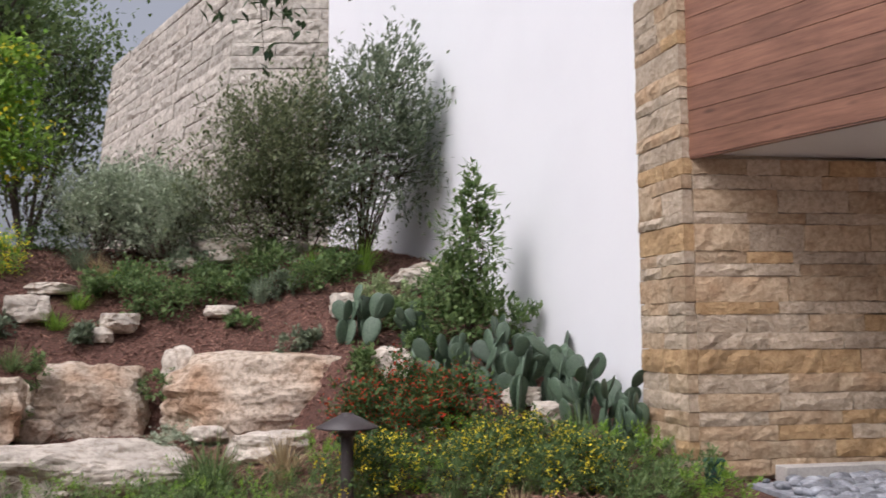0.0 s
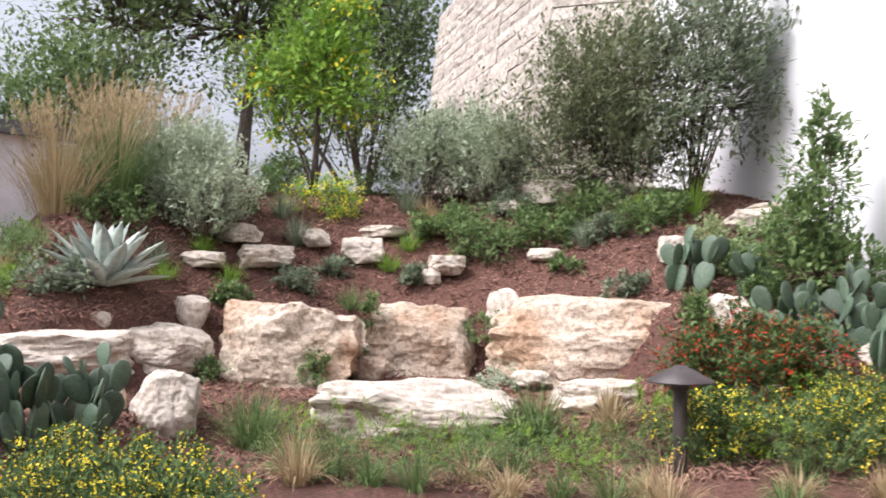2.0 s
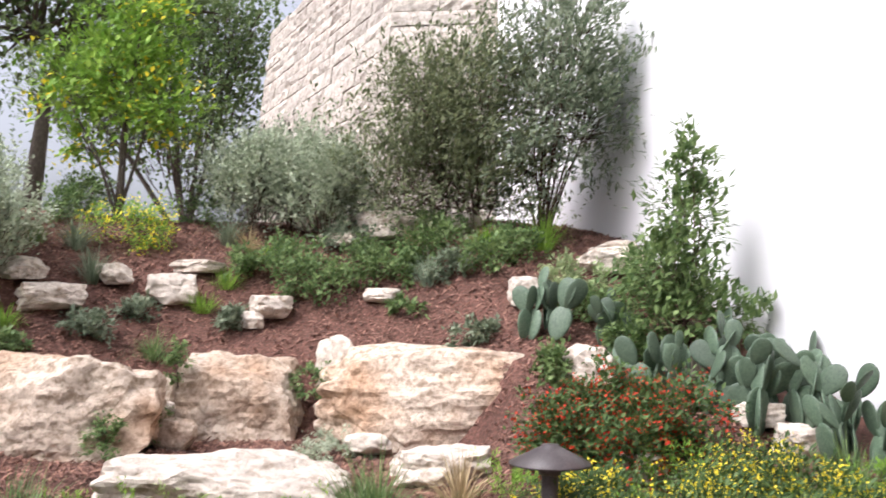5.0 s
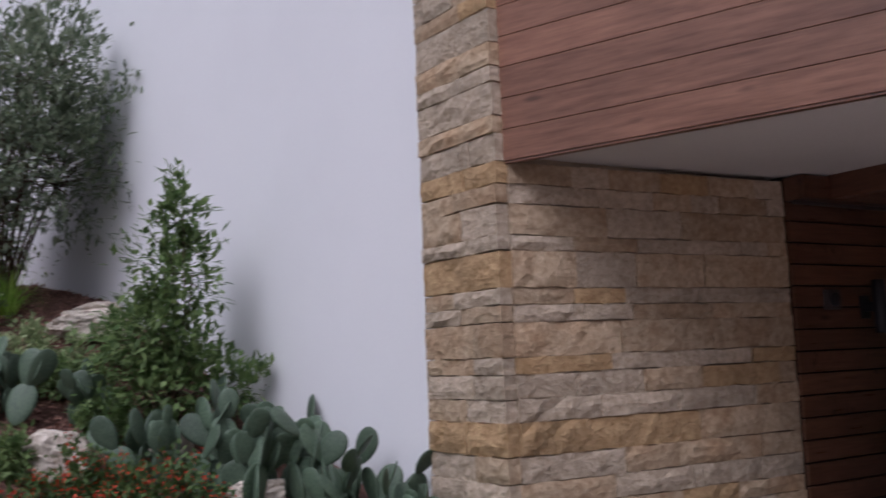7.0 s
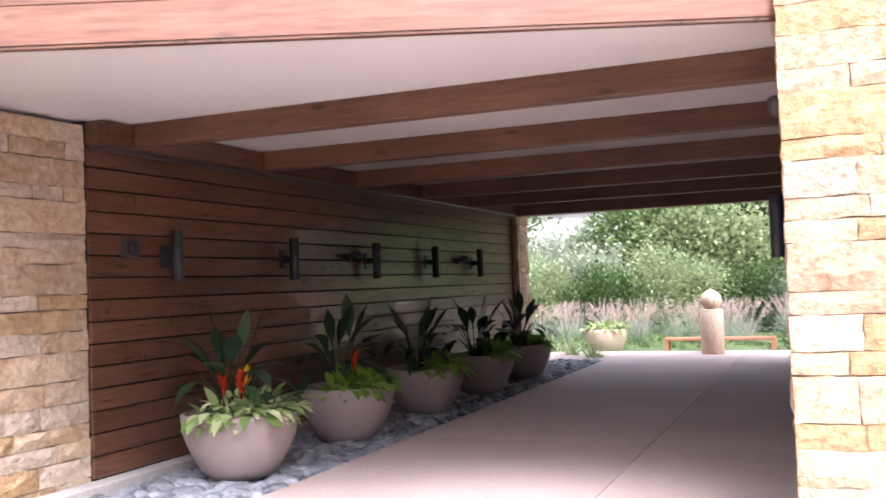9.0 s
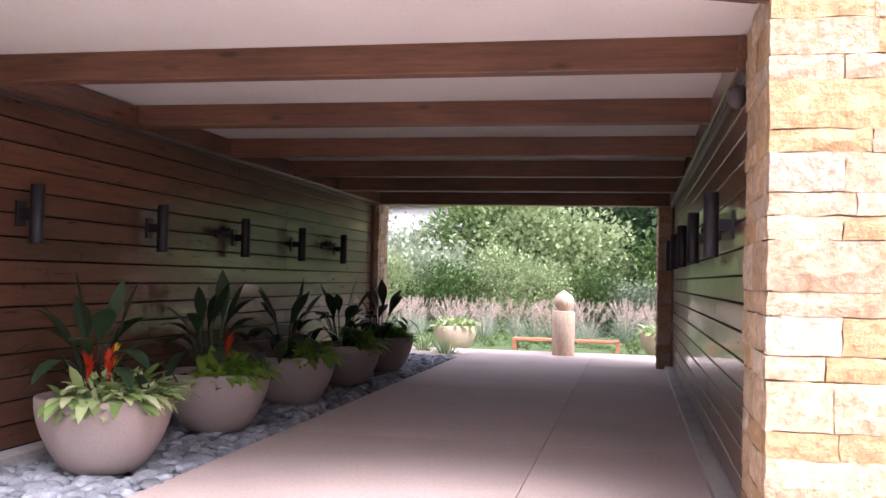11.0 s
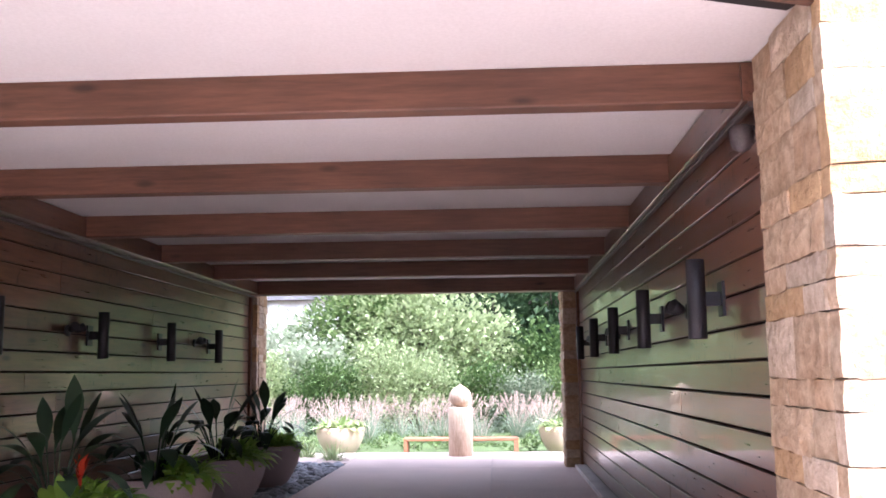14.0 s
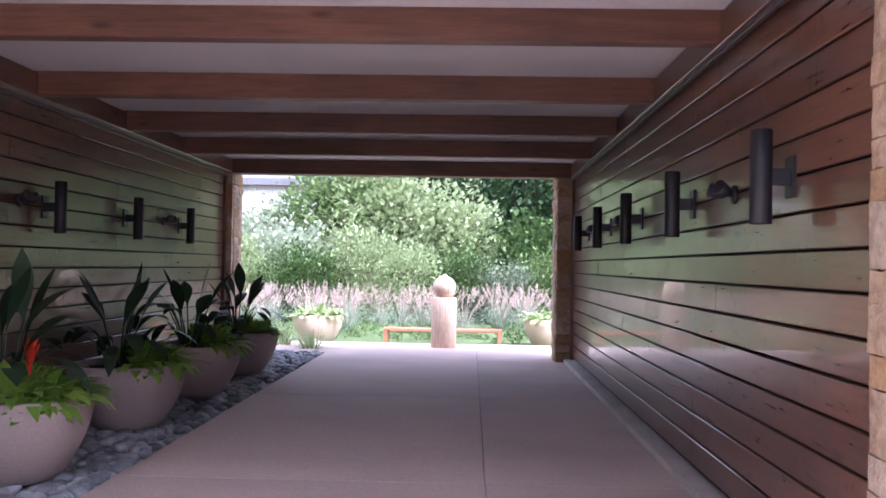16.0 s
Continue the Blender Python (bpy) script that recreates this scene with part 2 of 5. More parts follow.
class Soup:
    """Gathers vertices and faces of one joined part."""

    def __init__(self):
        self.v, self.f = [], []

    def add(self, verts, faces):
        k = len(self.v)
        self.v.extend(verts)
        self.f.extend(tuple(i + k for i in f) for f in faces)

    def mesh(self, name, material, smooth=False):
        return mesh_of(name, self.v, self.f, material, smooth)

    def tube(self, pts, r0, r1, sides=6):
        pts = [Vector(p) for p in pts]
        verts, faces, last = [], [], len(pts) - 1
        for i, p in enumerate(pts):
            d = (pts[min(i + 1, last)] - pts[max(i - 1, 0)]).normalized()
            a = d.orthogonal().normalized()
            b = d.cross(a)
            r = r0 + (r1 - r0) * i / last
            for k in range(sides):
                t = 2 * math.pi * k / sides
                verts.append(p + a * r * math.cos(t) + b * r * math.sin(t))
        for i in range(last):
            for k in range(sides):
                q = (k + 1) % sides
                faces.append((i * sides + k, i * sides + q, (i + 1) * sides + q, (i + 1) * sides + k))
        faces.append(tuple(range(sides - 1, -1, -1)))
        faces.append(tuple(range(last * sides, (last + 1) * sides)))
        self.add(verts, faces)

    def leaf(self, p, d, length, width, fold=0.15):
        """One folded leaf from p along d."""
        d = d.normalized()
        s = d.cross(Vector((0.2, 0.3, 1))).normalized()
        u = s.cross(d)
        a = p + d * length * 0.45
        self.add([p, a + s * width / 2 + u * fold * width, p + d * length, a - s * width / 2 + u * fold * width, a],
                 [(0, 1, 4), (1, 2, 4), (0, 4, 3), (4, 2, 3)])

    def blade(self, p, d, length, width, droop, steps=4, lance=False):
        """A long leaf that bends over under its weight."""
        d = d.normalized()
        s = Vector((d.y, -d.x, 0))
        s = s.normalized() if s.length > 1e-3 else Vector((1, 0, 0))
        verts, q, step = [], p.copy(), length / steps
        for i in range(steps + 1):
            w = width * (1 - (i / steps) ** 2) * (0.55 + 0.9 * min(i / steps, 0.5)) / 2
            if lance:
                w = width * max(0.1, math.sin(math.pi * (i / steps) ** 1.3)) / 2 if i < steps else 0.002
            verts += [q + s * w, q - s * w]
            q = q + d * step
            d = (d + Vector((0, 0, -droop / steps))).normalized()
        self.add(verts, [(2 * i, 2 * i + 1, 2 * i + 3, 2 * i + 2) for i in range(steps)])


def bar(lx, ly, lz, bevel=0.006):
    """A box with chamfered long edges, along x from 0, centred in y, from z 0."""
    b = min(bevel, ly / 3, lz / 3)
    y, z = ly / 2, lz
    ring = [(-y + b, 0), (y - b, 0), (y, b), (y, z - b), (y - b, z), (-y + b, z), (-y, z - b), (-y, b)]
    v = [(0, p, q) for p, q in ring] + [(lx, p, q) for p, q in ring]
    f = [tuple(range(7, -1, -1)), tuple(range(8, 16))] + [(i, (i + 1) % 8, 8 + (i + 1) % 8, 8 + i) for i in range(8)]
    return v, [tuple(reversed(q)) for q in f]


def bar_mesh(name, lx, ly, lz, material, bevel=0.006):
    v, f = bar(lx, ly, lz, bevel)
    return mesh_of(name, v, f, material)


def block(name, x0, x1, y0, y1, z0, z1, material):
    """A plain core with slightly eased edges, in world metres."""
    bm = bmesh.new()
    bmesh.ops.create_cube(bm, size=1, matrix=Matrix.Translation(((x0 + x1) / 2, (y0 + y1) / 2, (z0 + z1) / 2)) @ Matrix.Diagonal((x1 - x0, y1 - y0, z1 - z0, 1)))
    bmesh.ops.bevel(bm, geom=bm.edges[:], offset=0.004, segments=1, affect="EDGES")
    me = bpy.data.meshes.new(name)
    bm.to_mesh(me)
    bm.free()
    me.materials.append(material)
    return me


def lathe(name, profile, material, sides=40, smooth=True):
    v, f = [], []
    for r, z in profile:
        for k in range(sides):
            t = 2 * math.pi * k / sides
            v.append((r * math.cos(t), r * math.sin(t), z))
    for i in range(len(profile) - 1):
        for k in range(sides):
            q = (k + 1) % sides
            f.append((i * sides + k, i * sides + q, (i + 1) * sides + q, (i + 1) * sides + k))
    f.append(tuple(range(sides - 1, -1, -1)))
    f.append(tuple((len(profile) - 1) * sides + k for k in range(sides)))
    return mesh_of(name, v, f, material, smooth)


def plan(p, q):
    """Pose at plan point p with x towards q, and -y facing out to the right of the way."""
    a = math.atan2(q[1] - p[1], q[0] - p[0])
    return Matrix.Translation((p[0], p[1], 0)) @ Matrix.Rotation(a, 4, "Z"), math.hypot(q[0] - p[0], q[1] - p[1])


# ---- terrain ----
EDGE = -2.3   # west edge of the drive in front of the building


def between(tab, v):
    if v <= tab[0][0]:
        return tab[0][1]
    for (a, p), (b, q) in zip(tab, tab[1:]):
        if v <= b:
            return p + (q - p) * (v - a) / (b - a)
    return tab[-1][1]


def smooth01(u):
    u = max(0.0, min(1.0, u))
    return u * u * (3 - 2 * u)


def terrain(x, y):
    """Height of the planted bank beside the drive; the drive itself lies at 0."""
    if y > -12.0 or (x > -5.7 and y > -13.7):
        return -0.09
    dx, dy = x - 2.0, y + 17.72
    r, th = math.hypot(dx, dy), math.degrees(math.atan2(dy, dx)) % 360
    if x > EDGE + 0.05 or th < 100 or th > 285:
        return -0.05
    k = max(10.2, min(12.2, 12.2 - 1.2 * ((th - 193) / 15) ** 2))
    terrace = between([(-6, -0.3), (-2.6, -0.3), (-1.9, 0.0), (-0.35, 0.12), (0.15, 0.85), (0.7, 1.2), (2.0, 2.1), (3.3, 2.6), (5.0, 2.85), (14, 3.3)], r - k)
    slope = between([(6.5, -0.2), (8.6, 0.0), (9.4, 0.3), (11.2, 1.1), (14, 2.4), (16, 2.75), (26, 3.2)], r)
    z = slope + (terrace - slope) * smooth01((th - 173) / 6)
    z -= max(z - 0.9, 0) * smooth01((th - 209) / 8)
    z += 0.05 * noise.noise(Vector((x * 1.3, y * 1.3, 0)))
    v = smooth01((x - EDGE + 0.8) / 0.7)
    return z * (1 - v) - 0.05 * v


# ---- setting: ground, drive, tunnel shell ----
XL, XR, ZC = -5.42, -0.06, 3.0        # wood wall planes, soffit height
PL, PR = (-5.61, -13.95), (-0.09, -11.76)   # outer corners of the stone piers at the opening
WALL_A, WALL_B = (-6.5, -13.92), (-17.4, -16.4)   # white wall in plan


def grid_mesh(name, xs, ys, height, material):
    v = [(x, y, height(x, y)) for y in ys for x in xs]
    w = len(xs)
    f = [(j * w + i, j * w + i + 1, (j + 1) * w + i + 1, (j + 1) * w + i) for j in range(len(ys) - 1) for i in range(w - 1)]
    return mesh_of(name, v, f, material, True)


def far_ground(x, y):
    return -0.14 + 0.04 * noise.noise(Vector((x * 0.4, y * 0.4, 3)))


xs = [-400, -120, -60] + [-40 + i for i in range(14)] + [-26 + 0.24 * i for i in range(93)] + [-3.6, 0, 4, 10, 20, 60, 150, 400]
ys = [-400, -120, -60, -48, -44, -40, -38, -36, -34] + [-32 + 0.25 * i for i in range(81)] + [-11.9, -8, 0, 20, 60, 400]
tagged(put("ground", grid_mesh("ground", xs, ys, lambda x, y: terrain(x, y) - (0.09 if y > -12 else 0), M["mulch"])),
       "red-brown hardwood mulch over a planted bank", "ground", kind="structure")
tagged(put("lawn", grid_mesh("lawn", [-14 + i * 0.6 for i in range(48)], [2.9 + i * 0.6 for i in range(45)], lambda x, y: far_ground(x, y) + 0.04, M["lawn"])),
       "low green ground cover beyond the passage", "ground", kind="structure")

# drive: large slabs with sawn joints over a dark bed
drive = tagged(put("drive", block("drive", -3.94, 30, -13.7, 3.0, -0.16, -0.04, M["kerb"])), "pinkish tinted concrete drive with sawn joints", "drive", kind="structure")


def slab(x0, x1, y0, y1):
    v, f = bar(x1 - x0 - 0.008, y1 - y0 - 0.008, 0.04, 0.004)
    put("slab", mesh_of("slab", v, f, M["concrete"]), drive, Matrix.Translation((x0 + 0.004, (y0 + y1) / 2, -0.034)))


put("drive_bed", block("drive_bed", EDGE + 0.02, 30, -60, -13.7, -0.16, -0.04, M["kerb"]), drive)
cols, rws = [-3.96, -1.5, -0.06], [-24, -20, -16, -12.2, -8.2, -4.1, 0.0, 3.02]
for y0, y1 in zip(rws, rws[1:]):
    for x0, x1 in zip(cols, cols[1:]):
        slab(max(x0, EDGE) if y1 <= -12.2 else x0, x1, y0, y1)
    if y1 <= -12 or y0 >= 0:
        for i in range(4):
            slab(-0.06 + 2.4 * i, -0.06 + 2.4 * (i + 1), y0, y1)
for i in range(3):
    slab(-3.96 - 2.6 * (i + 1), -3.96 - 2.6 * i, 0.9, 3.02)

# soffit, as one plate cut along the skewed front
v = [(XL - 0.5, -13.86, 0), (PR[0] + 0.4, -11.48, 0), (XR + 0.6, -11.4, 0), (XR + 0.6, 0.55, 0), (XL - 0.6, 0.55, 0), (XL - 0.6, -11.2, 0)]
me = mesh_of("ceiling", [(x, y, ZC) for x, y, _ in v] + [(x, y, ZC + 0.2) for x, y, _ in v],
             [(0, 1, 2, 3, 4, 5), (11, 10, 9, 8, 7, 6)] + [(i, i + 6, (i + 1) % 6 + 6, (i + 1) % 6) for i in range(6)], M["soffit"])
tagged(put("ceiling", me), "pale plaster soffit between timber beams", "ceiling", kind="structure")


def plank_wall(name, y0, y1, x, face, label, out=0.06):
    """A wall of horizontal boards with open dark joints, facing +x (face 1) or -x (face -1)."""
    core = tagged(put(name, block(name, min(x - face * 0.03, x - face * 0.3), max(x - face * 0.03, x - face * 0.3), y0, y1, 0.0, ZC + 0.2, M["groove"])),
                  label, "wall", kind="structure")
    pitch, z, rnd = 0.181, 0.10, random.Random(7 if face > 0 else 8)
    while z < 2.75:
        y = y0
        while y < y1 - 0.01:
            e = y + rnd.choice((2.4, 3.0, 3.7, 4.3))
            e = y1 if y1 - e < 1.2 else e
            h = min(pitch - 0.014, 2.785 - z)
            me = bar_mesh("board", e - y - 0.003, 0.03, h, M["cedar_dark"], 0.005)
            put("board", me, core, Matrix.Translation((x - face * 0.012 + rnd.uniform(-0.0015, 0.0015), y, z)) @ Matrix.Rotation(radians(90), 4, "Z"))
            y = e
        z += pitch
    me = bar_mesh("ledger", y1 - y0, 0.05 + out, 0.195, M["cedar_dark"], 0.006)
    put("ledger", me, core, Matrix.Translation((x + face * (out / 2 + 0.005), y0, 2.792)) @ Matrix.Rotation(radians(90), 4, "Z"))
    me = bar_mesh("edge_strip", y1 - y0, 0.03, 0.03, M["bronze"], 0.004)
    put("edge_strip", me, core, Matrix.Translation((x + face * 0.05, y0, 2.762)) @ Matrix.Rotation(radians(90), 4, "Z"))
    me = bar_mesh("end_trim", 0.11, 0.05, 2.98, M["cedar_dark"], 0.006)
    put("end_trim", me, core, Matrix.Translation((x + face * 0.02, y1 - 0.11, 0.0)) @ Matrix.Rotation(radians(90), 4, "Z"))
    return core


plank_wall("wall_west", -11.12, 0.0, XL, 1, "dark stained cedar boards with open joints", 0.16)
plank_wall("wall_east", -10.82, 0.0, XR, -1, "dark stained cedar boards with open joints, glossy")

for i, y in enumerate((-10.79, -8.8, -6.74, -4.72, -2.7)):
    me = bar_mesh("ceiling_beam", XR - XL, 0.14, 0.205, M["beam"], 0.008)
    tagged(put("ceiling_beam", me, None, Matrix.Translation((XL, y + 0.07, 2.80))), "brown stained timber beam under the soffit", "beam", "beams of the passage", "structure")
me = bar_mesh("ceiling_beam", XR - XL, 0.3, 0.22, M["beam"], 0.008)
tagged(put("ceiling_beam", me, None, Matrix.Translation((XL, -0.16, 2.781))), "brown timber header over the far opening", "beam", "beams of the passage", "structure")

# low kerbs beside the walls
tagged(put("kerb_west", block("kerb", XL - 0.02, -5.24, -13.2, 0.0, -0.1, 0.085, M["kerb"])), "pale concrete kerb below the boards", "kerb", kind="structure")
tagged(put("kerb_east", block("kerb", XR - 0.13, XR + 0.1, -10.7, 0.0, -0.1, 0.06, M["kerb"])), "pale concrete kerb below the boards", "kerb", kind="structure")


def fascia(p, q, z0, z1, label):
    m, length = plan(p, q)
    top = tagged(put("fascia", bar_mesh("fascia", length, 0.2, z1 - z0, M["groove"]), None, m @ Matrix.Translation((0, 0.14, z0 + 0.03))), label, "fascia", kind="structure")
    z, rnd = z0, random.Random(3)
    while z < z1:
        put("board", bar_mesh("board", length - 0.004, 0.03, 0.222, M["cedar"], 0.003), top, Matrix.Translation((0.002, -0.118, z - z0 - 0.03)))
        z += 0.2255
    put("drip_edge", bar_mesh("drip_edge", length, 0.05, 0.02, M["cedar_dark"], 0.003), top, Matrix.Translation((0, -0.10, -0.05)))


fascia((PL[0] - 0.06, PL[1] + 0.05), (PR[0] + 0.05, PR[1] + 0.06), 2.96, 6.0, "reddish brown cedar board fascia over the entrance")
bx = block("upper_wall", -5.9, 3.0, -11.5, -11.1, 3.2, 7.0, M["stucco"])
tagged(put("wall_upper", bx), "white stucco wall above the passage", "wall", kind="structure")


# ---- stone facing ----
def stone_mesh(length, height, depth, rnd, rough, material, nx=0, nz=0):
    """A split-faced block: x along the wall, front towards -y."""
    nx = nx or max(3, min(7, round(length / 0.09)))
    nz = nz or (2 if height < 0.16 else 3)
    v, f = [], []
    so = Vector((rnd.uniform(0, 90), rnd.uniform(0, 90), rnd.uniform(0, 90)))
    for j in range(nz + 1):
        for i in range(nx + 1):
            x, z = length * i / nx, height * j / nz
            rim = i in (0, nx) or j in (0, nz)
            d = rough * (0.35 if rim else 1.0) * (0.7 + 1.3 * noise.noise(so + Vector((x, z, 0)) * 7))
            jx = 0 if i in (0, nx) else rnd.uniform(-0.2, 0.2) * length / nx
            jz = 0 if j in (0, nz) else rnd.uniform(-0.25, 0.25) * height / nz
            v.append((x + jx + (0.006 * rnd.uniform(-1, 1) if rim else 0), -d, z + jz + (0.006 * rnd.uniform(-1, 1) if rim else 0)))
    w = nx + 1
    for j in range(nz):
        for i in range(nx):
            f.append((j * w + i, j * w + i + 1, (j + 1) * w + i + 1, (j + 1) * w + i))
    ring = [i for i in range(w)] + [j * w + nx for j in range(1, nz + 1)] + [nz * w + i for i in range(nx - 1, -1, -1)] + [j * w for j in range(nz - 1, 0, -1)]
    k = len(v)
    v += [(v[i][0], depth, v[i][2]) for i in ring]
    n = len(ring)
    f += [(ring[(a + 1) % n], ring[a], k + a, k + (a + 1) % n) for a in range(n)]
    return mesh_of("stone", v, f, material)


def stone_face(parent, p, q, z0, courses, mats, seed, lengths=(0.25, 0.7), depth=0.1, rough=0.026, start=0.0, lean=None, gap=0.007, tint=None):
    """Courses of split stone along p to q, as pieces of parent."""
    m, total = plan(p, q)
    rnd, z = random.Random(seed), z0
    for c, h in enumerate(courses):
        x = start if c % 2 else 0.0
        while x < total - 0.02:
            w = rnd.uniform(*lengths) * (1.0 if h < 0.2 else 1.15)
            w = total - x if total - x - w < lengths[0] * 0.6 else w
            mat = rnd.choices([a for a, _ in mats], [b for _, b in mats])[0]
            if tint:
                mat = tint(x, z, mat)
            me = stone_mesh(w - gap, h - gap, depth, rnd, rough * rnd.uniform(0.5, 1.4), M[mat])
            pose_m = m @ Matrix.Translation((x + gap / 2, rnd.uniform(-0.006, 0.006), z + gap / 2))
            if lean:
                pose_m = m @ lean(x, z) @ Matrix.Translation((gap / 2, rnd.uniform(-0.02, 0.02), gap / 2))
            put("stone", me, parent, pose_m)
            x += w
        z += h


BUFF = (("stone", 6), ("stone_pale", 4), ("stone_gold", 1.3))


# ---- passage: fixtures, planters ----
def sconce(m, group):
    top = thing("wall_sconce", "black cylinder up-and-down wall light on boards", "wall light", m, group)
    put("backplate", bar_mesh("backplate", 0.12, 0.02, 0.2, M["black"], 0.004), top, Matrix.Translation((-0.06, -0.01, 0.13)))
    put("arm", bar_mesh("arm", 0.05, 0.1, 0.08, M["black"], 0.004), top, Matrix.Translation((-0.025, -0.065, 0.19)))
    put("cylinder", lathe("cylinder", [(0.05, 0.0), (0.054, 0.004), (0.054, 0.456), (0.05, 0.46), (0.044, 0.45)], M["black"], 24), top, Matrix.Translation((0, -0.155, 0)))
    return top


def wall_at(x, y, z, face):
    return Matrix.Translation((x, y, z)) @ Matrix.Rotation(radians(90 * face), 4, "Z")


one = sconce(wall_at(XL, -10.2, 1.67, 1), "wall lights")
for y in (-8.2, -6.17, -4.2, -2.26):
    copy_thing(one, wall_at(XL, y, 1.67, 1))
for y in (-9.84, -7.8, -5.8, -3.85, -1.9):
    copy_thing(one, wall_at(XR, y, 1.67, -1))


def spotlight(m):
    """A small twin spot on a round plate."""
    top = thing("twin_spotlight", "small black twin spotlight fixed to the boards", "spotlight", m, "twin spotlights")
    put("plate", lathe("plate", [(0.055, 0), (0.055, 0.02), (0.045, 0.028)], M["black"], 20), top, Matrix.Rotation(radians(90), 4, "X"))
    for s in (-1, 1):
        put("lamp_head", lathe("lamp_head", [(0.02, 0), (0.035, 0.03), (0.045, 0.10), (0.04, 0.102)], M["black"], 16), top,
            Matrix.Translation((0.05 * s, -0.05, 0.0)) @ Matrix.Rotation(radians(65), 4, "X") @ Matrix.Rotation(radians(28 * s), 4, "Y"))
    return top


two = spotlight(wall_at(XL, -6.65, 1.93, 1))
for y in (-2.9,):
    copy_thing(two, wall_at(XL, y, 1.93, 1))
for y in (-8.85, -5.1, -2.9):
    copy_thing(two, wall_at(XR, y, 1.89, -1))
box = thing("outlet_box", "weathered metal outlet box with a round cover", "outlet box", wall_at(XL, -10.67, 1.88, 1))
put("body", bar_mesh("body", 0.17, 0.05, 0.17, M["bronze"], 0.01), box, Matrix.Translation((-0.085, -0.025, 0)))
put("cover", lathe("cover", [(0.06, 0), (0.06, 0.02), (0.05, 0.03)], M["black"], 20), box, Matrix.Translation((0, -0.05, 0.085)) @ Matrix.Rotation(radians(90), 4, "X"))
cctv = thing("dome_camera", "dark dome security camera high on the boards", "security camera", wall_at(XR, -10.72, 2.52, -1))
put("arm", bar_mesh("arm", 0.05, 0.06, 0.05, M["bronze"], 0.008), cctv, Matrix.Translation((-0.025, -0.03, 0.12)))
put("dome", lathe("dome", [(0.012, -0.06), (0.04, -0.045), (0.055, -0.015), (0.06, 0.02), (0.06, 0.06), (0.04, 0.075)], M["bronze"], 24), cctv, Matrix.Translation((0, -0.08, 0.1)))


def bowl_mesh(r, h, base, material):
    prof = [(base * 0.9, 0.0), (base, 0.01)]
    for i in range(1, 9):
        t = i / 8
        prof.append((base + (r - base) * math.sin(t * math.pi / 2) ** 0.85, h * t))
    prof += [(r - 0.01, h + 0.012), (r - 0.05, h + 0.008), (r - 0.065, h - 0.06)]
    return lathe("bowl", prof, material, 48)


def broad_plant(s, c, n, height, width, rnd):
    """Stalks that each carry one broad arching leaf, the inner ones upright."""
    for k in range(n):
        a, u = k * 2.4 + rnd.uniform(-0.4, 0.4), (k + 0.5) / n
        q = Vector((math.cos(a), math.sin(a), 0))
        foot = Vector(c) + q * 0.05
        lift = height * (0.62 - 0.34 * u) * rnd.uniform(0.85, 1.1)
        head = foot + q * lift * (0.12 + 0.75 * u) + Vector((0, 0, lift))
        s.tube([foot, foot.lerp(head, 0.55) + Vector((0, 0, 0.03)), head], 0.009, 0.006, 4)
        d = q * (0.15 + 1.1 * u) + Vector((rnd.uniform(-.2, .2), rnd.uniform(-.2, .2), 1.0 - 0.45 * u))
        s.blade(head - d.normalized() * 0.02, d, height * rnd.uniform(0.5, 0.68), width * rnd.uniform(0.8, 1.25), (0.5 + 2.2 * u) * rnd.uniform(0.8, 1.3), 8, True)


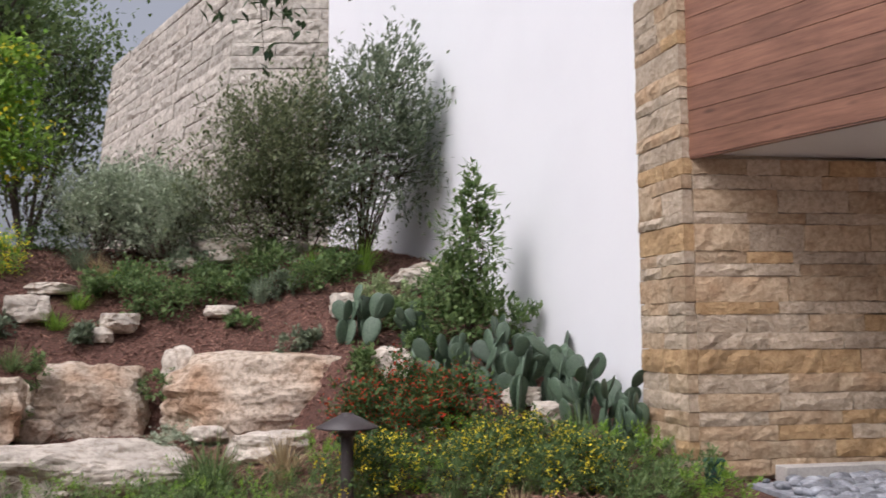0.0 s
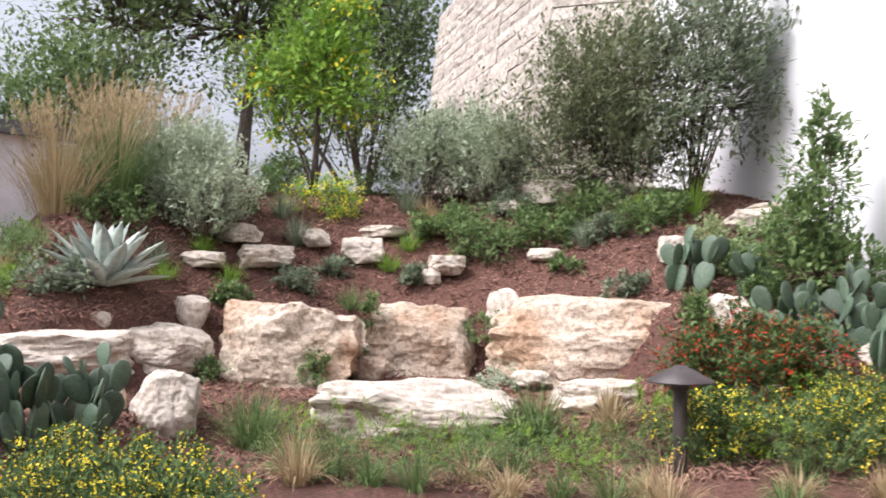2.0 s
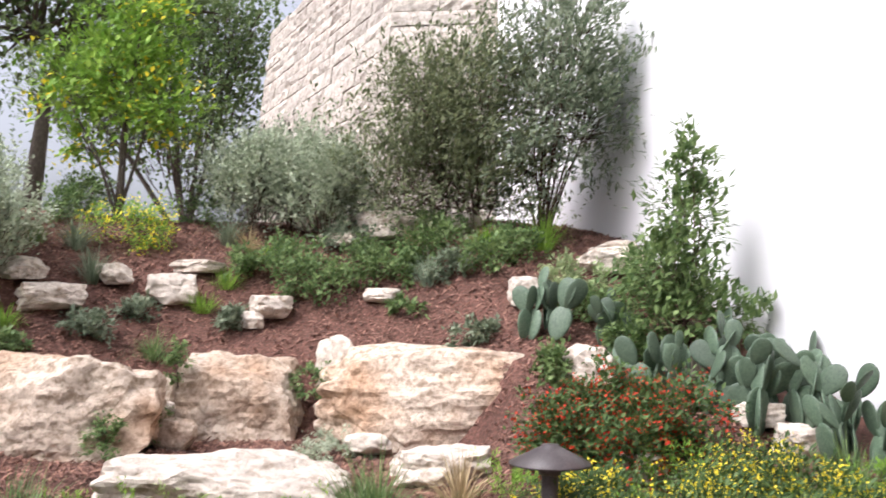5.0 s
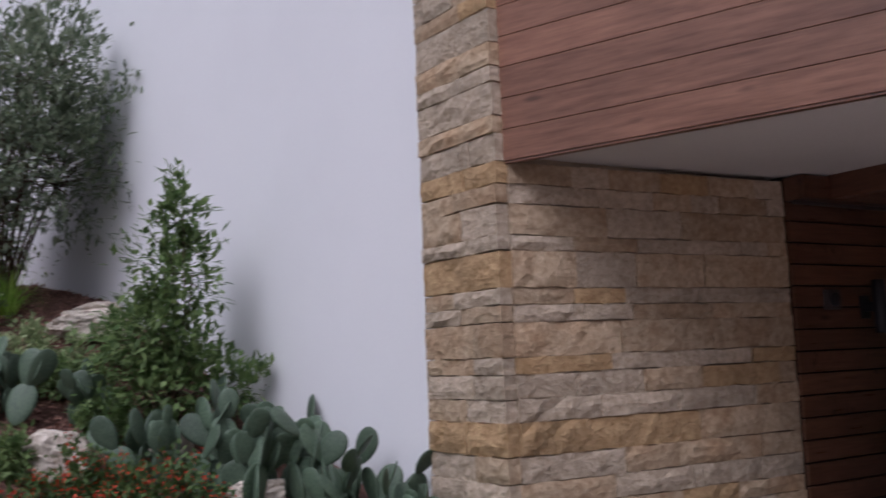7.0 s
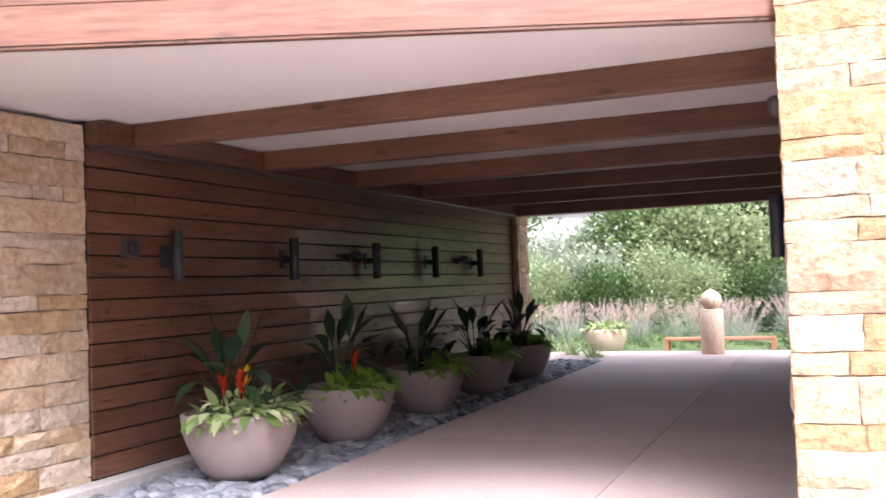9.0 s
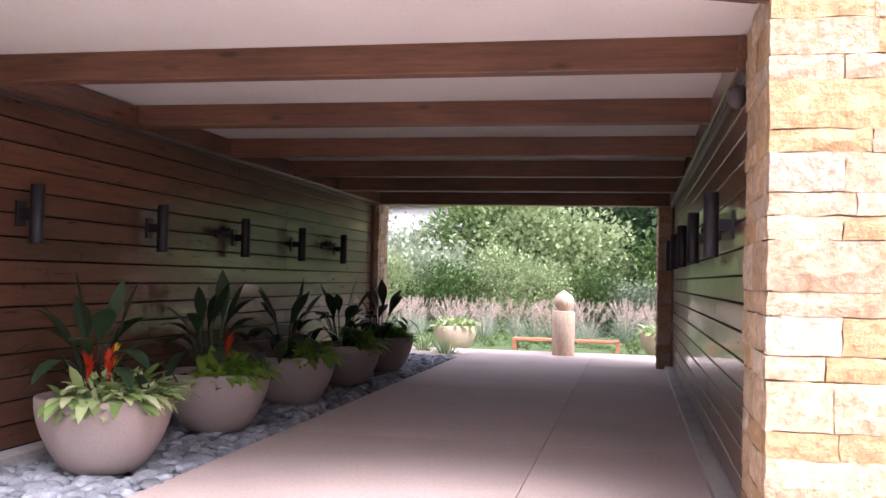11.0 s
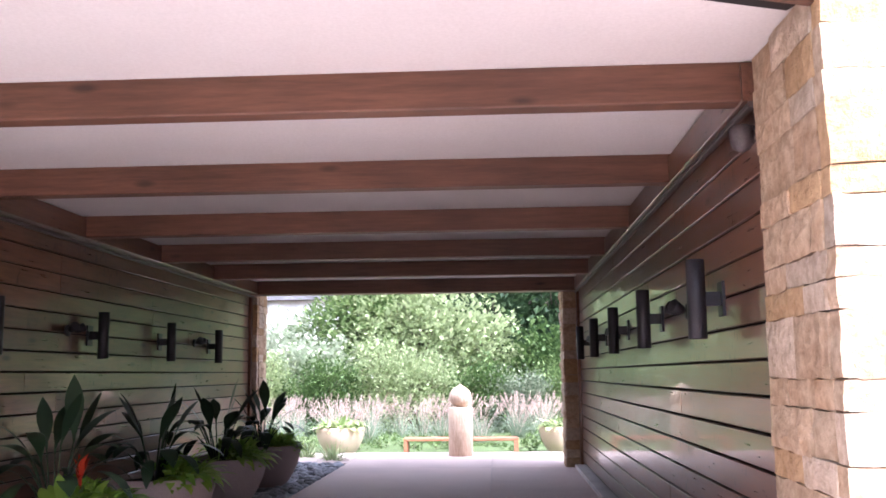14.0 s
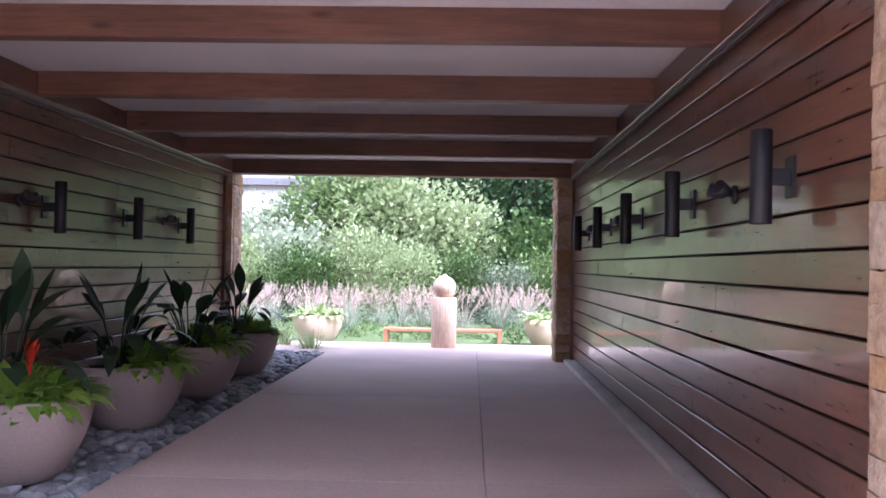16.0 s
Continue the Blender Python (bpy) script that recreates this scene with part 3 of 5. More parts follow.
def planter(m, seed, flowers, tan=False):
    rnd = random.Random(seed)
    r, h = (0.49, 0.53)
    label = "wide tan bowl planter with variegated foliage" if tan else ("wide mauve-grey bowl planter with red and yellow bromeliads" if flowers else "wide mauve-grey bowl planter with dark broad leaves")
    top = thing("bowl_planter", label, "planter", m, "bowl planters")
    put("bowl", bowl_mesh(r, h, 0.27, M["planter_tan" if tan else "planter"]), top)
    put("soil", lathe("soil", [(r - 0.09, h - 0.1), (r - 0.07, h - 0.04), (0.02, h - 0.02)], M["soil"], 24), top)
    s = Soup()
    if not tan:
        broad_plant(s, (-0.08, 0.0, h - 0.04), 22, 0.78, 0.125, rnd)
        tagged(put("broad_foliage", s.mesh("broad_foliage", M["shade_leaf"], True), top), kind="stuff")
    s = Soup()
    for _ in range(110 if tan else 130):
        a = rnd.uniform(-1.9, 1.3) if not tan else rnd.uniform(0, 6.28)
        q = Vector((math.cos(a), math.sin(a), 0))
        s.blade(Vector((0, 0, h - 0.04)) + q * rnd.uniform(0.15, r - 0.12), q + Vector((rnd.uniform(-.5, .5), rnd.uniform(-.5, .5), rnd.uniform(0.5, 1.6))), rnd.uniform(0.22, 0.42), 0.085, rnd.uniform(1.0, 2.4), 6, True)
    tagged(put("trailing_foliage", s.mesh("trailing_foliage", M["variegated" if seed in (1, 21, 22) else "lime"], True), top), kind="stuff")
    s = Soup()
    for _ in range(420 if not tan else 260):
        a, k = rnd.uniform(-1.7, 1.1) if not tan else rnd.uniform(0, 6.28), rnd.random() ** 0.6
        q = Vector((math.cos(a) * k * (r - 0.03), math.sin(a) * k * (r - 0.03), h - 0.02 + 0.2 * (1 - k * k) * rnd.random() - 0.1 * max(k - 0.9, 0) * 10 * rnd.random()))
        s.leaf(q, Vector((math.cos(a) * k + rnd.gauss(0, 0.5), math.sin(a) * k + rnd.gauss(0, 0.5), rnd.gauss(0.3, 0.5))), rnd.uniform(0.07, 0.13), 0.055)
    tagged(put("edging_foliage", s.mesh("edging_foliage", M["variegated" if seed in (1, 21, 22) else "lime"]), top), kind="stuff")
    if flowers:
        for k in range(flowers):
            s = Soup()
            c = Vector(((0.1, 0.02, -0.02, 0.2)[k % 4], (-0.12, 0.05, -0.2, 0.1)[k % 4], h + 0.0))
            for _ in range(16):
                a = rnd.uniform(0, 6.28)
                s.blade(c + Vector((0, 0, rnd.uniform(0.16, 0.3))), Vector((math.cos(a) * 0.5, math.sin(a) * 0.5, 1)), 0.13, 0.045, 0.6, 3)
            s.tube([c - Vector((0, 0, 0.04)), c + Vector((0, 0, 0.24))], 0.012, 0.012, 5)
            put("bromeliad_flower", s.mesh("bromeliad_flower", M["yellow" if k == 1 else "red"], True), top, None, "yellow bract" if k == 1 else "red bract")
        s = Soup()
        for _ in range(30):
            a = rnd.uniform(0, 6.28)
            s.blade(Vector((0.08, -0.08, h - 0.04)), Vector((math.cos(a), math.sin(a), rnd.uniform(0.8, 2))), 0.34, 0.05, 1.2, 4)
        tagged(put("bromeliad_foliage", s.mesh("bromeliad_foliage", M["mid"], True), top), kind="stuff")
    return top


for i, y in enumerate((-10.35, -8.42, -6.4, -4.4, -2.45)):
    planter(Matrix.Translation((-4.55, y, 0.02)) @ Matrix.Rotation(0.35 * i, 4, "Z"), i + 1, (3, 1, 0, 0, 0)[i])
planter(Matrix.Translation((-4.58, 3.95, -0.1)), 21, 0, True)
planter(Matrix.Translation((-0.1, 3.95, -0.1)), 22, 0, True)

# river stones
stones = tagged(put("river_stone_bed", block("river_stone_bed", -5.24, -3.97, -13.6, 0.9, -0.12, -0.035, M["pebble"])), "bed of smooth blue-grey river stones below the planters", "gravel", kind="stuff")


def pebble_mesh(seed):
    bm = bmesh.new()
    bmesh.ops.create_icosphere(bm, subdivisions=2, radius=1)
    o = Vector((seed * 7.1, 0, 0))
    for q in bm.verts:
        q.co *= 1 + 0.22 * noise.noise(q.co * 0.9 + o)
        q.co.z *= 0.6
    me = bpy.data.meshes.new("pebble")
    bm.to_mesh(me)
    bm.free()
    me.materials.append(M["pebble"])
    me.shade_smooth()
    return me


kinds = [pebble_mesh(i) for i in range(6)]
rnd = random.Random(11)
for i in range(280):
    r = rnd.uniform(0.035, 0.075)
    m = Matrix.LocRotScale((rnd.uniform(-5.2, -4.02), rnd.uniform(-13.3, -9.3), -0.035 + r * 0.5), Euler((rnd.uniform(-.3, .3), rnd.uniform(-.3, .3), rnd.uniform(0, 6))), Vector((r * 1.25, r, r)))
    put("pebble", kinds[i % 6], stones, m)
s = Soup()
base = [tuple(q.co) for q in kinds[0].vertices], [tuple(p.vertices) for p in kinds[0].polygons]
for i in range(1900):
    r = rnd.uniform(0.035, 0.075)
    m = Matrix.LocRotScale((rnd.uniform(-5.2, -4.0), rnd.uniform(-13.5, 0.9), -0.035 + r * 0.45), Euler((rnd.uniform(-.3, .3), rnd.uniform(-.3, .3), rnd.uniform(0, 6))), Vector((r * 1.25, r, r)))
    s.add([m @ Vector(q) for q in base[0]], base[1])
tagged(put("pebbles", s.mesh("pebbles", M["pebble_far"], True), stones), kind="stuff")

# ---- beyond the passage ----
col = thing("stone_bollard", "banded sandstone drum topped by a pointed ball", "column", pose(-2.08, 2.25, 0.0))
put("drum", lathe("drum", [(0.21, 0), (0.222, 0.01), (0.222, 0.86), (0.20, 0.885)], M["sandstone"], 40), col)
ball = [(0.06, 0.0)] + [(0.205 * math.sin(t), 0.19 - 0.195 * math.cos(t)) for t in [0.35 + 0.28 * i for i in range(9)]] + [(0.03, 0.40), (0.006, 0.425)]
put("ball", lathe("ball", ball, M["sandstone"], 36), col, pose(0, 0, 0.875))
bench = thing("bench", "low reddish timber bench behind the column", "bench", pose(-3.3, 4.16, -0.12))
put("seat", bar_mesh("seat", 2.3, 0.38, 0.06, M["redwood"], 0.01), bench, pose(0, 0, 0.27))
for x in (0.0, 2.22):
    put("leg", bar_mesh("leg", 0.08, 0.36, 0.268, M["redwood"], 0.008), bench, pose(x, 0, 0))


def tuft(name, label, category, x, y, z, n, height, width, droop, mat, seed, spread=0.5, foot=0.1, group="", plume=0, plume_mat="plume"):
    rnd, s = random.Random(seed), Soup()
    for _ in range(n):
        a, t = rnd.uniform(0, 2 * math.pi), rnd.uniform(0.05, spread)
        q = Vector((math.cos(a), math.sin(a), 0))
        s.blade(q * foot * rnd.random() + Vector((0, 0, -0.03)), q * t + Vector((0, 0, 1)), height * rnd.uniform(0.6, 1.1), width, droop * rnd.uniform(0.4, 1.5), 4)
    top = thing(name, label, category, pose(x, y, z), group)
    tagged(put("leaf_tuft", s.mesh("leaf_tuft", M[mat]), top), kind="stuff")
    if plume:
        s = Soup()
        for _ in range(plume):
            a, t = rnd.uniform(0, 2 * math.pi), rnd.uniform(0.05, spread * 0.8)
            d = (Vector((math.cos(a) * t, math.sin(a) * t, 1))).normalized()
            h = height * rnd.uniform(0.85, 1.25)
            tip = d * h + Vector((math.cos(a), math.sin(a), -0.4)) * 0.08
            s.tube([Vector((0, 0, 0)), d * h * 0.6, tip], 0.003, 0.002, 3)
            for _ in range(14):
                k = rnd.random()
                s.leaf(tip - d * 0.22 * k, Vector((rnd.uniform(-1, 1), rnd.uniform(-1, 1), 1.2)), 0.07, 0.012)
        tagged(put("seed_plumage", s.mesh("seed_plumage", M[plume_mat]), top), kind="stuff")
    return top


def shrub(name, label, category, x, y, z, blobs, leaf, wide, mat, seed, stems=6, stem_r=0.02, bark="twig", group="", flower=None, n_flower=0, up=0.5, fl_size=0.03, sprays=0, thick=1.7):
    """A trunk or several stems with limbs to clumps of leaves; blobs are (dx, dy, dz, rx, ry, rz, leaves)."""
    rnd, s, w, fl = random.Random(seed), Soup(), Soup(), Soup()
    for k in range(stems):
        b = blobs[k % len(blobs)]
        foot = Vector((rnd.uniform(-1, 1), rnd.uniform(-1, 1), 0)) * stem_r * (0 if stems == 1 else 3)
        end = Vector(b[:3]) + Vector((rnd.uniform(-.5, .5) * b[3], rnd.uniform(-.5, .5) * b[4], rnd.uniform(-.2, .5) * b[5]))
        mid = foot.lerp(end, 0.5) + Vector((rnd.uniform(-.1, .1), rnd.uniform(-.1, .1), 0.1)) * end.length * 0.5
        w.tube([foot - Vector((0, 0, 0.1)), foot.lerp(mid, 0.5), mid, end], stem_r, stem_r * 0.3, 6)
    for cx, cy, cz, rx, ry, rz, n in blobs:
        c = Vector((cx, cy, cz))
        n = int(n * thick)
        clumps = max(4, n // 22)
        for _ in range(clumps):
            u = Vector((rnd.gauss(0, 1), rnd.gauss(0, 1), rnd.gauss(0, 1))).normalized() * rnd.uniform(0.05, 1.0) ** 0.45 * rnd.choice((0.8, 0.95, 1.0, 1.0, 1.22))
            hub = c + Vector((u.x * rx, u.y * ry, u.z * rz))
            out = Vector((u.x / rx, u.y / ry, u.z / rz + up)).normalized()
            w.tube([hub - out * min(rx, rz) * 0.35, hub], stem_r * 0.25 + 0.002, 0.002, 3)
            size = 0.2 * (rx + rz) * rnd.uniform(0.6, 1.3)
            for _ in range(n // clumps):
                k = rnd.random()
                q = hub + out * size * k * (2.2 if sprays else 1.0) + Vector((rnd.gauss(0, 1), rnd.gauss(0, 1), rnd.gauss(0, 1))) * size * (0.22 if sprays else 0.55)
                d = out + Vector((rnd.gauss(0, 1), rnd.gauss(0, 1), rnd.gauss(0, 0.8))) * 0.7
                s.leaf(q, d, leaf * rnd.uniform(0.6, 1.35), wide * rnd.uniform(0.9, 1.6))
            if flower and rnd.random() < n_flower / clumps:
                for _ in range(9):
                    q = hub + out * size * 1.1 + Vector((rnd.gauss(0, 1), rnd.gauss(0, 1), rnd.gauss(0, 1))) * fl_size
                    s2 = Vector((rnd.gauss(0, 1), rnd.gauss(0, 1), rnd.gauss(0, 1)))
                    fl.leaf(q, s2, fl_size, fl_size * 0.8)
    top = thing(name, label, category, pose(x, y, z), group)
    tagged(put("branchwork" if stems > 1 else "trunk", w.mesh("branchwork", M[bark], True), top), kind="stuff")
    tagged(put("foliage", s.mesh("foliage", M[mat]), top), kind="stuff")
    if fl.v:
        tagged(put("bloom", fl.mesh("bloom", M[flower]), top), kind="stuff")
    return top


def low_blobs(w, d, h, n, seed, k=5):
    rnd = random.Random(seed)
    return [(rnd.uniform(-w, w) * 0.6, rnd.uniform(-d, d) * 0.6, h * rnd.uniform(0.35, 0.6), w * 0.5, d * 0.5, h * 0.5, n // k) for _ in range(k)]


rnd = random.Random(5)
for i in range(24):
    x, y = -7.5 + 0.42 * i + rnd.uniform(-.3, .3), rnd.uniform(6.6, 9.2)
    tuft("fountain_grass", "blue-green fountain grass with pale pinkish plumes", "grass", x, y, -0.12, 150, 0.95, 0.012, 1.6, "blue_grass", 100 + i, 0.8, 0.16, "fountain grasses", 34)
for i, (x, y) in enumerate(((-4.3, 1.6), (-4.9, 2.2), (-5.6, 3.2), (-6.4, 4.4))):
    tuft("strap_leaf_clump", "pale green strap-leaved clump beside the paving", "plant", x, y, -0.08, 90, 0.55, 0.03, 1.8, "fresh", 140 + i, 0.9, 0.14, "strap-leaved clumps")
for i in range(14):
    shrub("ground_cover_plant", "low green ground cover in front of the grasses", "plant", -6 + 0.55 * i, rnd.uniform(4.6, 6.2), -0.1, low_blobs(0.5, 0.4, 0.22, 260, i), 0.05, 0.03, "mid", 160 + i, 3, 0.006, group="ground cover plants")
HEDGE = ((-8.2, 11, 2.0, "fresh"), (-6.3, 10.6, 1.7, "herb"), (-5.0, 11.5, 2.3, "fresh"), (-3.6, 10.8, 1.9, "fresh"), (-2.0, 11.2, 1.6, "herb"), (-0.9, 11.0, 1.25, "grey_green"), (0.4, 11.5, 1.7, "mid"), (1.9, 10.8, 1.8, "fresh"), (3.6, 11.4, 2.2, "mid"))
for i, (x, y, h, mat) in enumerate(HEDGE):
    shrub("garden_shrub", "leafy green garden shrub behind the grasses", "shrub", x, y, -0.12, [(0, 0, h * 0.55, 0.9, 0.8, h * 0.5, 1500), (0.4, -0.2, h * 0.75, 0.6, 0.6, h * 0.35, 700), (-0.4, 0, h * 0.35, 0.7, 0.7, h * 0.35, 700)], 0.11, 0.055, mat, 200 + i, 6, 0.025, group="garden shrubs")
VINE = ((-5.9, 14.5, 4.3, "mid"), (-4.2, 14.0, 4.2, "fresh"), (-2.6, 14.5, 3.4, "fresh"), (0.7, 14.2, 2.6, "herb"), (2.6, 15, 2.9, "mid"), (-8.6, 15, 3.0, "silver"), (-7.2, 13.2, 2.4, "silver"))
for i, (x, y, h, mat) in enumerate(VINE):
    shrub("large_shrub", "tall bright green shrub draped with climbers", "shrub", x, y, -0.12, [(0, 0, h * 0.5, 1.5, 1.2, h * 0.45, 2600), (0.6, -0.3, h * 0.78, 1.0, 0.9, h * 0.25, 1200), (-0.8, 0, h * 0.7, 0.9, 0.8, h * 0.3, 1000)], 0.2, 0.11, mat, 230 + i, 6, 0.05, group="tall shrubs", thick=0.95)
TREES = ((-2.4, 19, 7.0, "deep"), (1.0, 20, 7.0, "deep"), (-4.4, 24, 8.5, "deep"), (1.9, 23, 8.5, "deep"), (5.6, 22, 7.5, "oak"), (-17, 30, 8, "oak"), (9, 24, 8, "deep"), (2.6, 29, 9, "oak"))
for i, (x, y, h, mat) in enumerate(TREES):
    shrub("shade_tree", "dark green shade tree behind the shrubs", "tree", x, y, -0.2, [(0, 0, h * 0.62, 2.6, 2.2, h * 0.28, 3000), (1.4, 0.5, h * 0.5, 1.8, 1.6, h * 0.22, 1500), (-1.5, -0.4, h * 0.48, 1.8, 1.6, h * 0.22, 1500), (0.2, -0.6, h * 0.34, 2.0, 1.5, h * 0.16, 1200)], 0.26, 0.15, mat, 260 + i, 8, 0.16, "bark", group="shade trees", thick=0.9)


def far_house(name, label, x0, x1, y, h, wins, m=None):
    top = thing(name, label, "house", m)
    put("wall", block("wall", x0, x1, y, y + 6, -0.2, h, M["house"]), top)
    put("roof", block("roof", x0 - 0.4, x1 + 0.4, y - 0.5, y + 6.5, h, h + 0.35, M["roof"]), top)
    for wx, wz, ww, wh in wins:
        win = put("window", block("window", wx, wx + ww, y - 0.03, y + 0.02, wz, wz + wh, M["glass"]), top)
        for k in range(4):
            put("frame", block("frame", wx + ww * k / 3 - 0.035, wx + ww * k / 3 + 0.035, y - 0.07, y - 0.032, wz, wz + wh, M["trim"]), win)
        for k in range(3):
            put("frame", block("frame", wx - 0.035, wx + ww + 0.035, y - 0.075, y - 0.034, wz + wh * k / 2 - 0.03, wz + wh * k / 2 + 0.03, M["trim"]), win)
    return top


far_house("house", "white house with dark gridded windows behind trees", -3.2, 9, 33, 6.2, [(-1.2, 1.6, 1.3, 2.6), (1.6, 1.6, 1.3, 2.6), (5, 1.6, 1.3, 2.6)])
far_house("house", "pale house beyond the garden", -26, -8.5, 34, 5.4, [(-12, 1.5, 1.2, 1.6), (-15, 1.5, 1.2, 1.6)])


# ---- garden bank: rocks ----
def on(x, y, dz=0.0):
    return pose(x, y, terrain(x, y) + dz)


def rock_mesh(w, d, h, seed, mat, square=0.55, rough=0.17, sub=4, strata=0.004):
    """A boulder: a squared-off ball with broken planes and ledges, resting on z 0."""
    bm = bmesh.new()
    bmesh.ops.create_icosphere(bm, subdivisions=sub, radius=1)
    o = Vector((seed * 3.7, seed * 1.3, seed * 5.1))
    rnd = random.Random(seed)
    cuts = [(Vector((rnd.gauss(0, 1), rnd.gauss(0, 1), rnd.gauss(0, 0.7))).normalized(), rnd.uniform(0.78, 1.0)) for _ in range(9)]
    for q in bm.verts:
        c = q.co.copy()
        k = max(abs(c.x), abs(c.y), abs(c.z))
        c = c.lerp(c / k, square) * 0.93
        for nrm, lim in cuts:
            e = c.dot(nrm) - lim
            if e > 0:
                c -= nrm * e * 0.9
        c *= 1 + rough * (noise.fractal(c * 1.7 + o, 0.8, 2.2, 6) * 0.8 + 0.22 * noise.ridged_multi_fractal(c * 2.3 + o, 0.9, 2.1, 5, 1.0, 2.0) - 0.28)
        c.z += strata * noise.noise(Vector((c.x * 2, c.y * 2, c.z * 7)) + o)
        q.co = Vector((c.x * w / 2, c.y * d / 2, (c.z + 0.86) * h / 1.8))
    me = bpy.data.meshes.new("rock")
    bm.to_mesh(me)
    bm.free()
    me.materials.append(M[mat])
    return me


def rock(x, y, w, h, seed, mat="boulder_white", name="rock", label="", d=0.0, turn=0.0, z=None, square=0.5, sub=3, sink=0.06):
    m = pose(x, y, (terrain(x, y) if z is None else z) - sink * h, rz=turn)
    big = w > 0.7
    return tagged(put(name, rock_mesh(w, d or w * 0.75, h, seed, mat, square, sub=5 if big else sub), None, m),
                  label or "pale weathered limestone rock half buried in mulch", "rock", "garden rocks")


FACE = 75.0   # the bank's rocks face the drive
BIG = "large squared limestone boulder of the retaining wall"
rock(-8.75, -21.24, 1.68, 1.03, 31, "boulder", "boulder", BIG, 1.0, FACE + 18, 0.02, 0.97)
rock(-9.75, -19.84, 1.56, 0.95, 32, "boulder", "boulder", BIG, 1.0, FACE + 14, 0.06, 0.95)
rock(-9.3, -17.54, 3.1, 1.04, 52, "boulder", "boulder", BIG, 1.1, FACE + 18, 0.10, 0.95)
rock(-6.75, -23.51, 2.5, 0.56, 34, "boulder_white", "boulder", "long flat limestone boulder", 1.0, FACE + 45, 0.22, 0.6)
rock(-8.2, -22.59, 1.2, 0.66, 35, "boulder_white", "boulder", "white pitted limestone boulder", 0.9, FACE + 30, 0.12, 0.45)
rock(-8.75, -22.49, 0.56, 0.42, 36, "boulder_white", turn=40, z=0.68)
rock(-7.75, -23.19, 0.56, 0.36, 37, "boulder_white", turn=20, z=0.58)
rock(-6.45, -21.78, 0.72, 0.68, 38, "boulder_white", "boulder", "rough white limestone boulder at the bed's edge", 0.7, 60, -0.25)
rock(-6.25, -22.22, 0.42, 0.5, 39, "boulder", turn=15, z=-0.2)
rock(-7.5, -19.57, 2.15, 0.62, 40, "boulder_white", "boulder", "long low limestone slab at the foot of the wall", 1.0, FACE + 16, -0.34, 0.8)
rock(-7.75, -17.77, 0.95, 0.40, 41, "boulder_white", "boulder", "low white limestone slab", 0.7, FACE + 8, -0.10, 0.8)
rock(-8.6, -18.42, 0.5, 0.2, 42, turn=70, z=0.1)
rock(-8.95, -20.35, 0.48, 0.32, 43, "boulder", turn=80, z=0.08)
rock(-9.35, -20.56, 0.28, 0.45, 44, "boulder", turn=80, z=0.34)
rock(-9.75, -18.87, 0.40, 0.44, 45, turn=50, z=0.74)
rock(-9.8, -18.98, 0.22, 0.26, 46, "stone_gold", turn=20, z=0.5)
rock(-9.7, -18.77, 0.42, 0.4, 48, turn=20, z=0.82)
rock(-9.2, -20.49, 0.2, 0.12, 47, turn=30, z=0.4)
ROCKS = ((-12.55, -18.32, 1.05, 0.36), (-13.3, -19.46, 0.45, 0.22), (-12.3, -17.32, 0.48, 0.2), (-12.4, -18.92, 0.6, 0.16), (-10.99, -20.92, 0.48, 0.34),
         (-10.9, -19.73, 0.5, 0.26), (-10.86, -18.36, 0.36, 0.16), (-10.25, -22.1, 0.58, 0.3), (-10.47, -22.58, 0.55, 0.26), (-9.68, -22.74, 0.45, 0.2),
         (-11.05, -21.64, 0.45, 0.24), (-11.6, -20.73, 0.5, 0.16), (-10.31, -22.99, 0.45, 0.2), (-10.7, -19.89, 0.25, 0.2), (-10.87, -15.57, 0.7, 0.3),
         (-11.3, -15.42, 0.45, 0.22), (-8.45, -16.32, 0.42, 0.36), (-8.39, -15.42, 0.32, 0.3), (-7.1, -14.82, 0.4, 0.24), (-9.95, -16.72, 0.35, 0.3), (-6.95, -16.22, 0.45, 0.2), (-7.5, -15.02, 0.35, 0.2))
for i, (x, y, w, h) in enumerate(ROCKS):
    rock(x, y, w * 1.3, h * 1.05, 60 + i, turn=75 + 25 * ((i * 7) % 5 - 2), square=0.75, sub=4)

# mulch chips on the bank
s, rnd = Soup(), random.Random(21)
for _ in range(30000):
    x, y = rnd.uniform(-14, -5), rnd.uniform(-24.5, -15)
    p = Vector((x, y, terrain(x, y) + 0.012))
    a, l, w = rnd.uniform(0, 6.28), rnd.uniform(0.04, 0.13), rnd.uniform(0.01, 0.024)
    d, q = Vector((math.cos(a), math.sin(a), rnd.uniform(-.4, .9))) * l / 2, Vector((-math.sin(a), math.cos(a), 0)) * w / 2
    s.add([p - d - q, p + d - q, p + d + q, p - d + q, p + Vector((0, 0, 0.015))], [(0, 1, 4), (1, 2, 4), (2, 3, 4), (3, 0, 4)])
tagged(put("mulch_chips", s.mesh("mulch_chips", M["chip"])), "shredded reddish bark mulch chips", "mulch", kind="stuff")


# ---- garden bank: cacti and agave ----
def pad_mesh():
    bm = bmesh.new()
    bmesh.ops.create_uvsphere(bm, u_segments=14, v_segments=10, radius=1)
    for q in bm.verts:
        z = q.co.z
        k = 0.82 + 0.18 * z
        q.co = Vector((q.co.x * 0.375 * k, q.co.y * 0.06, (z + 1) * 0.5))
    me = bpy.data.meshes.new("pad")
    bm.to_mesh(me)
    bm.free()
    me.materials.append(M["pad"])
    me.shade_smooth()
    return me


PAD = pad_mesh()


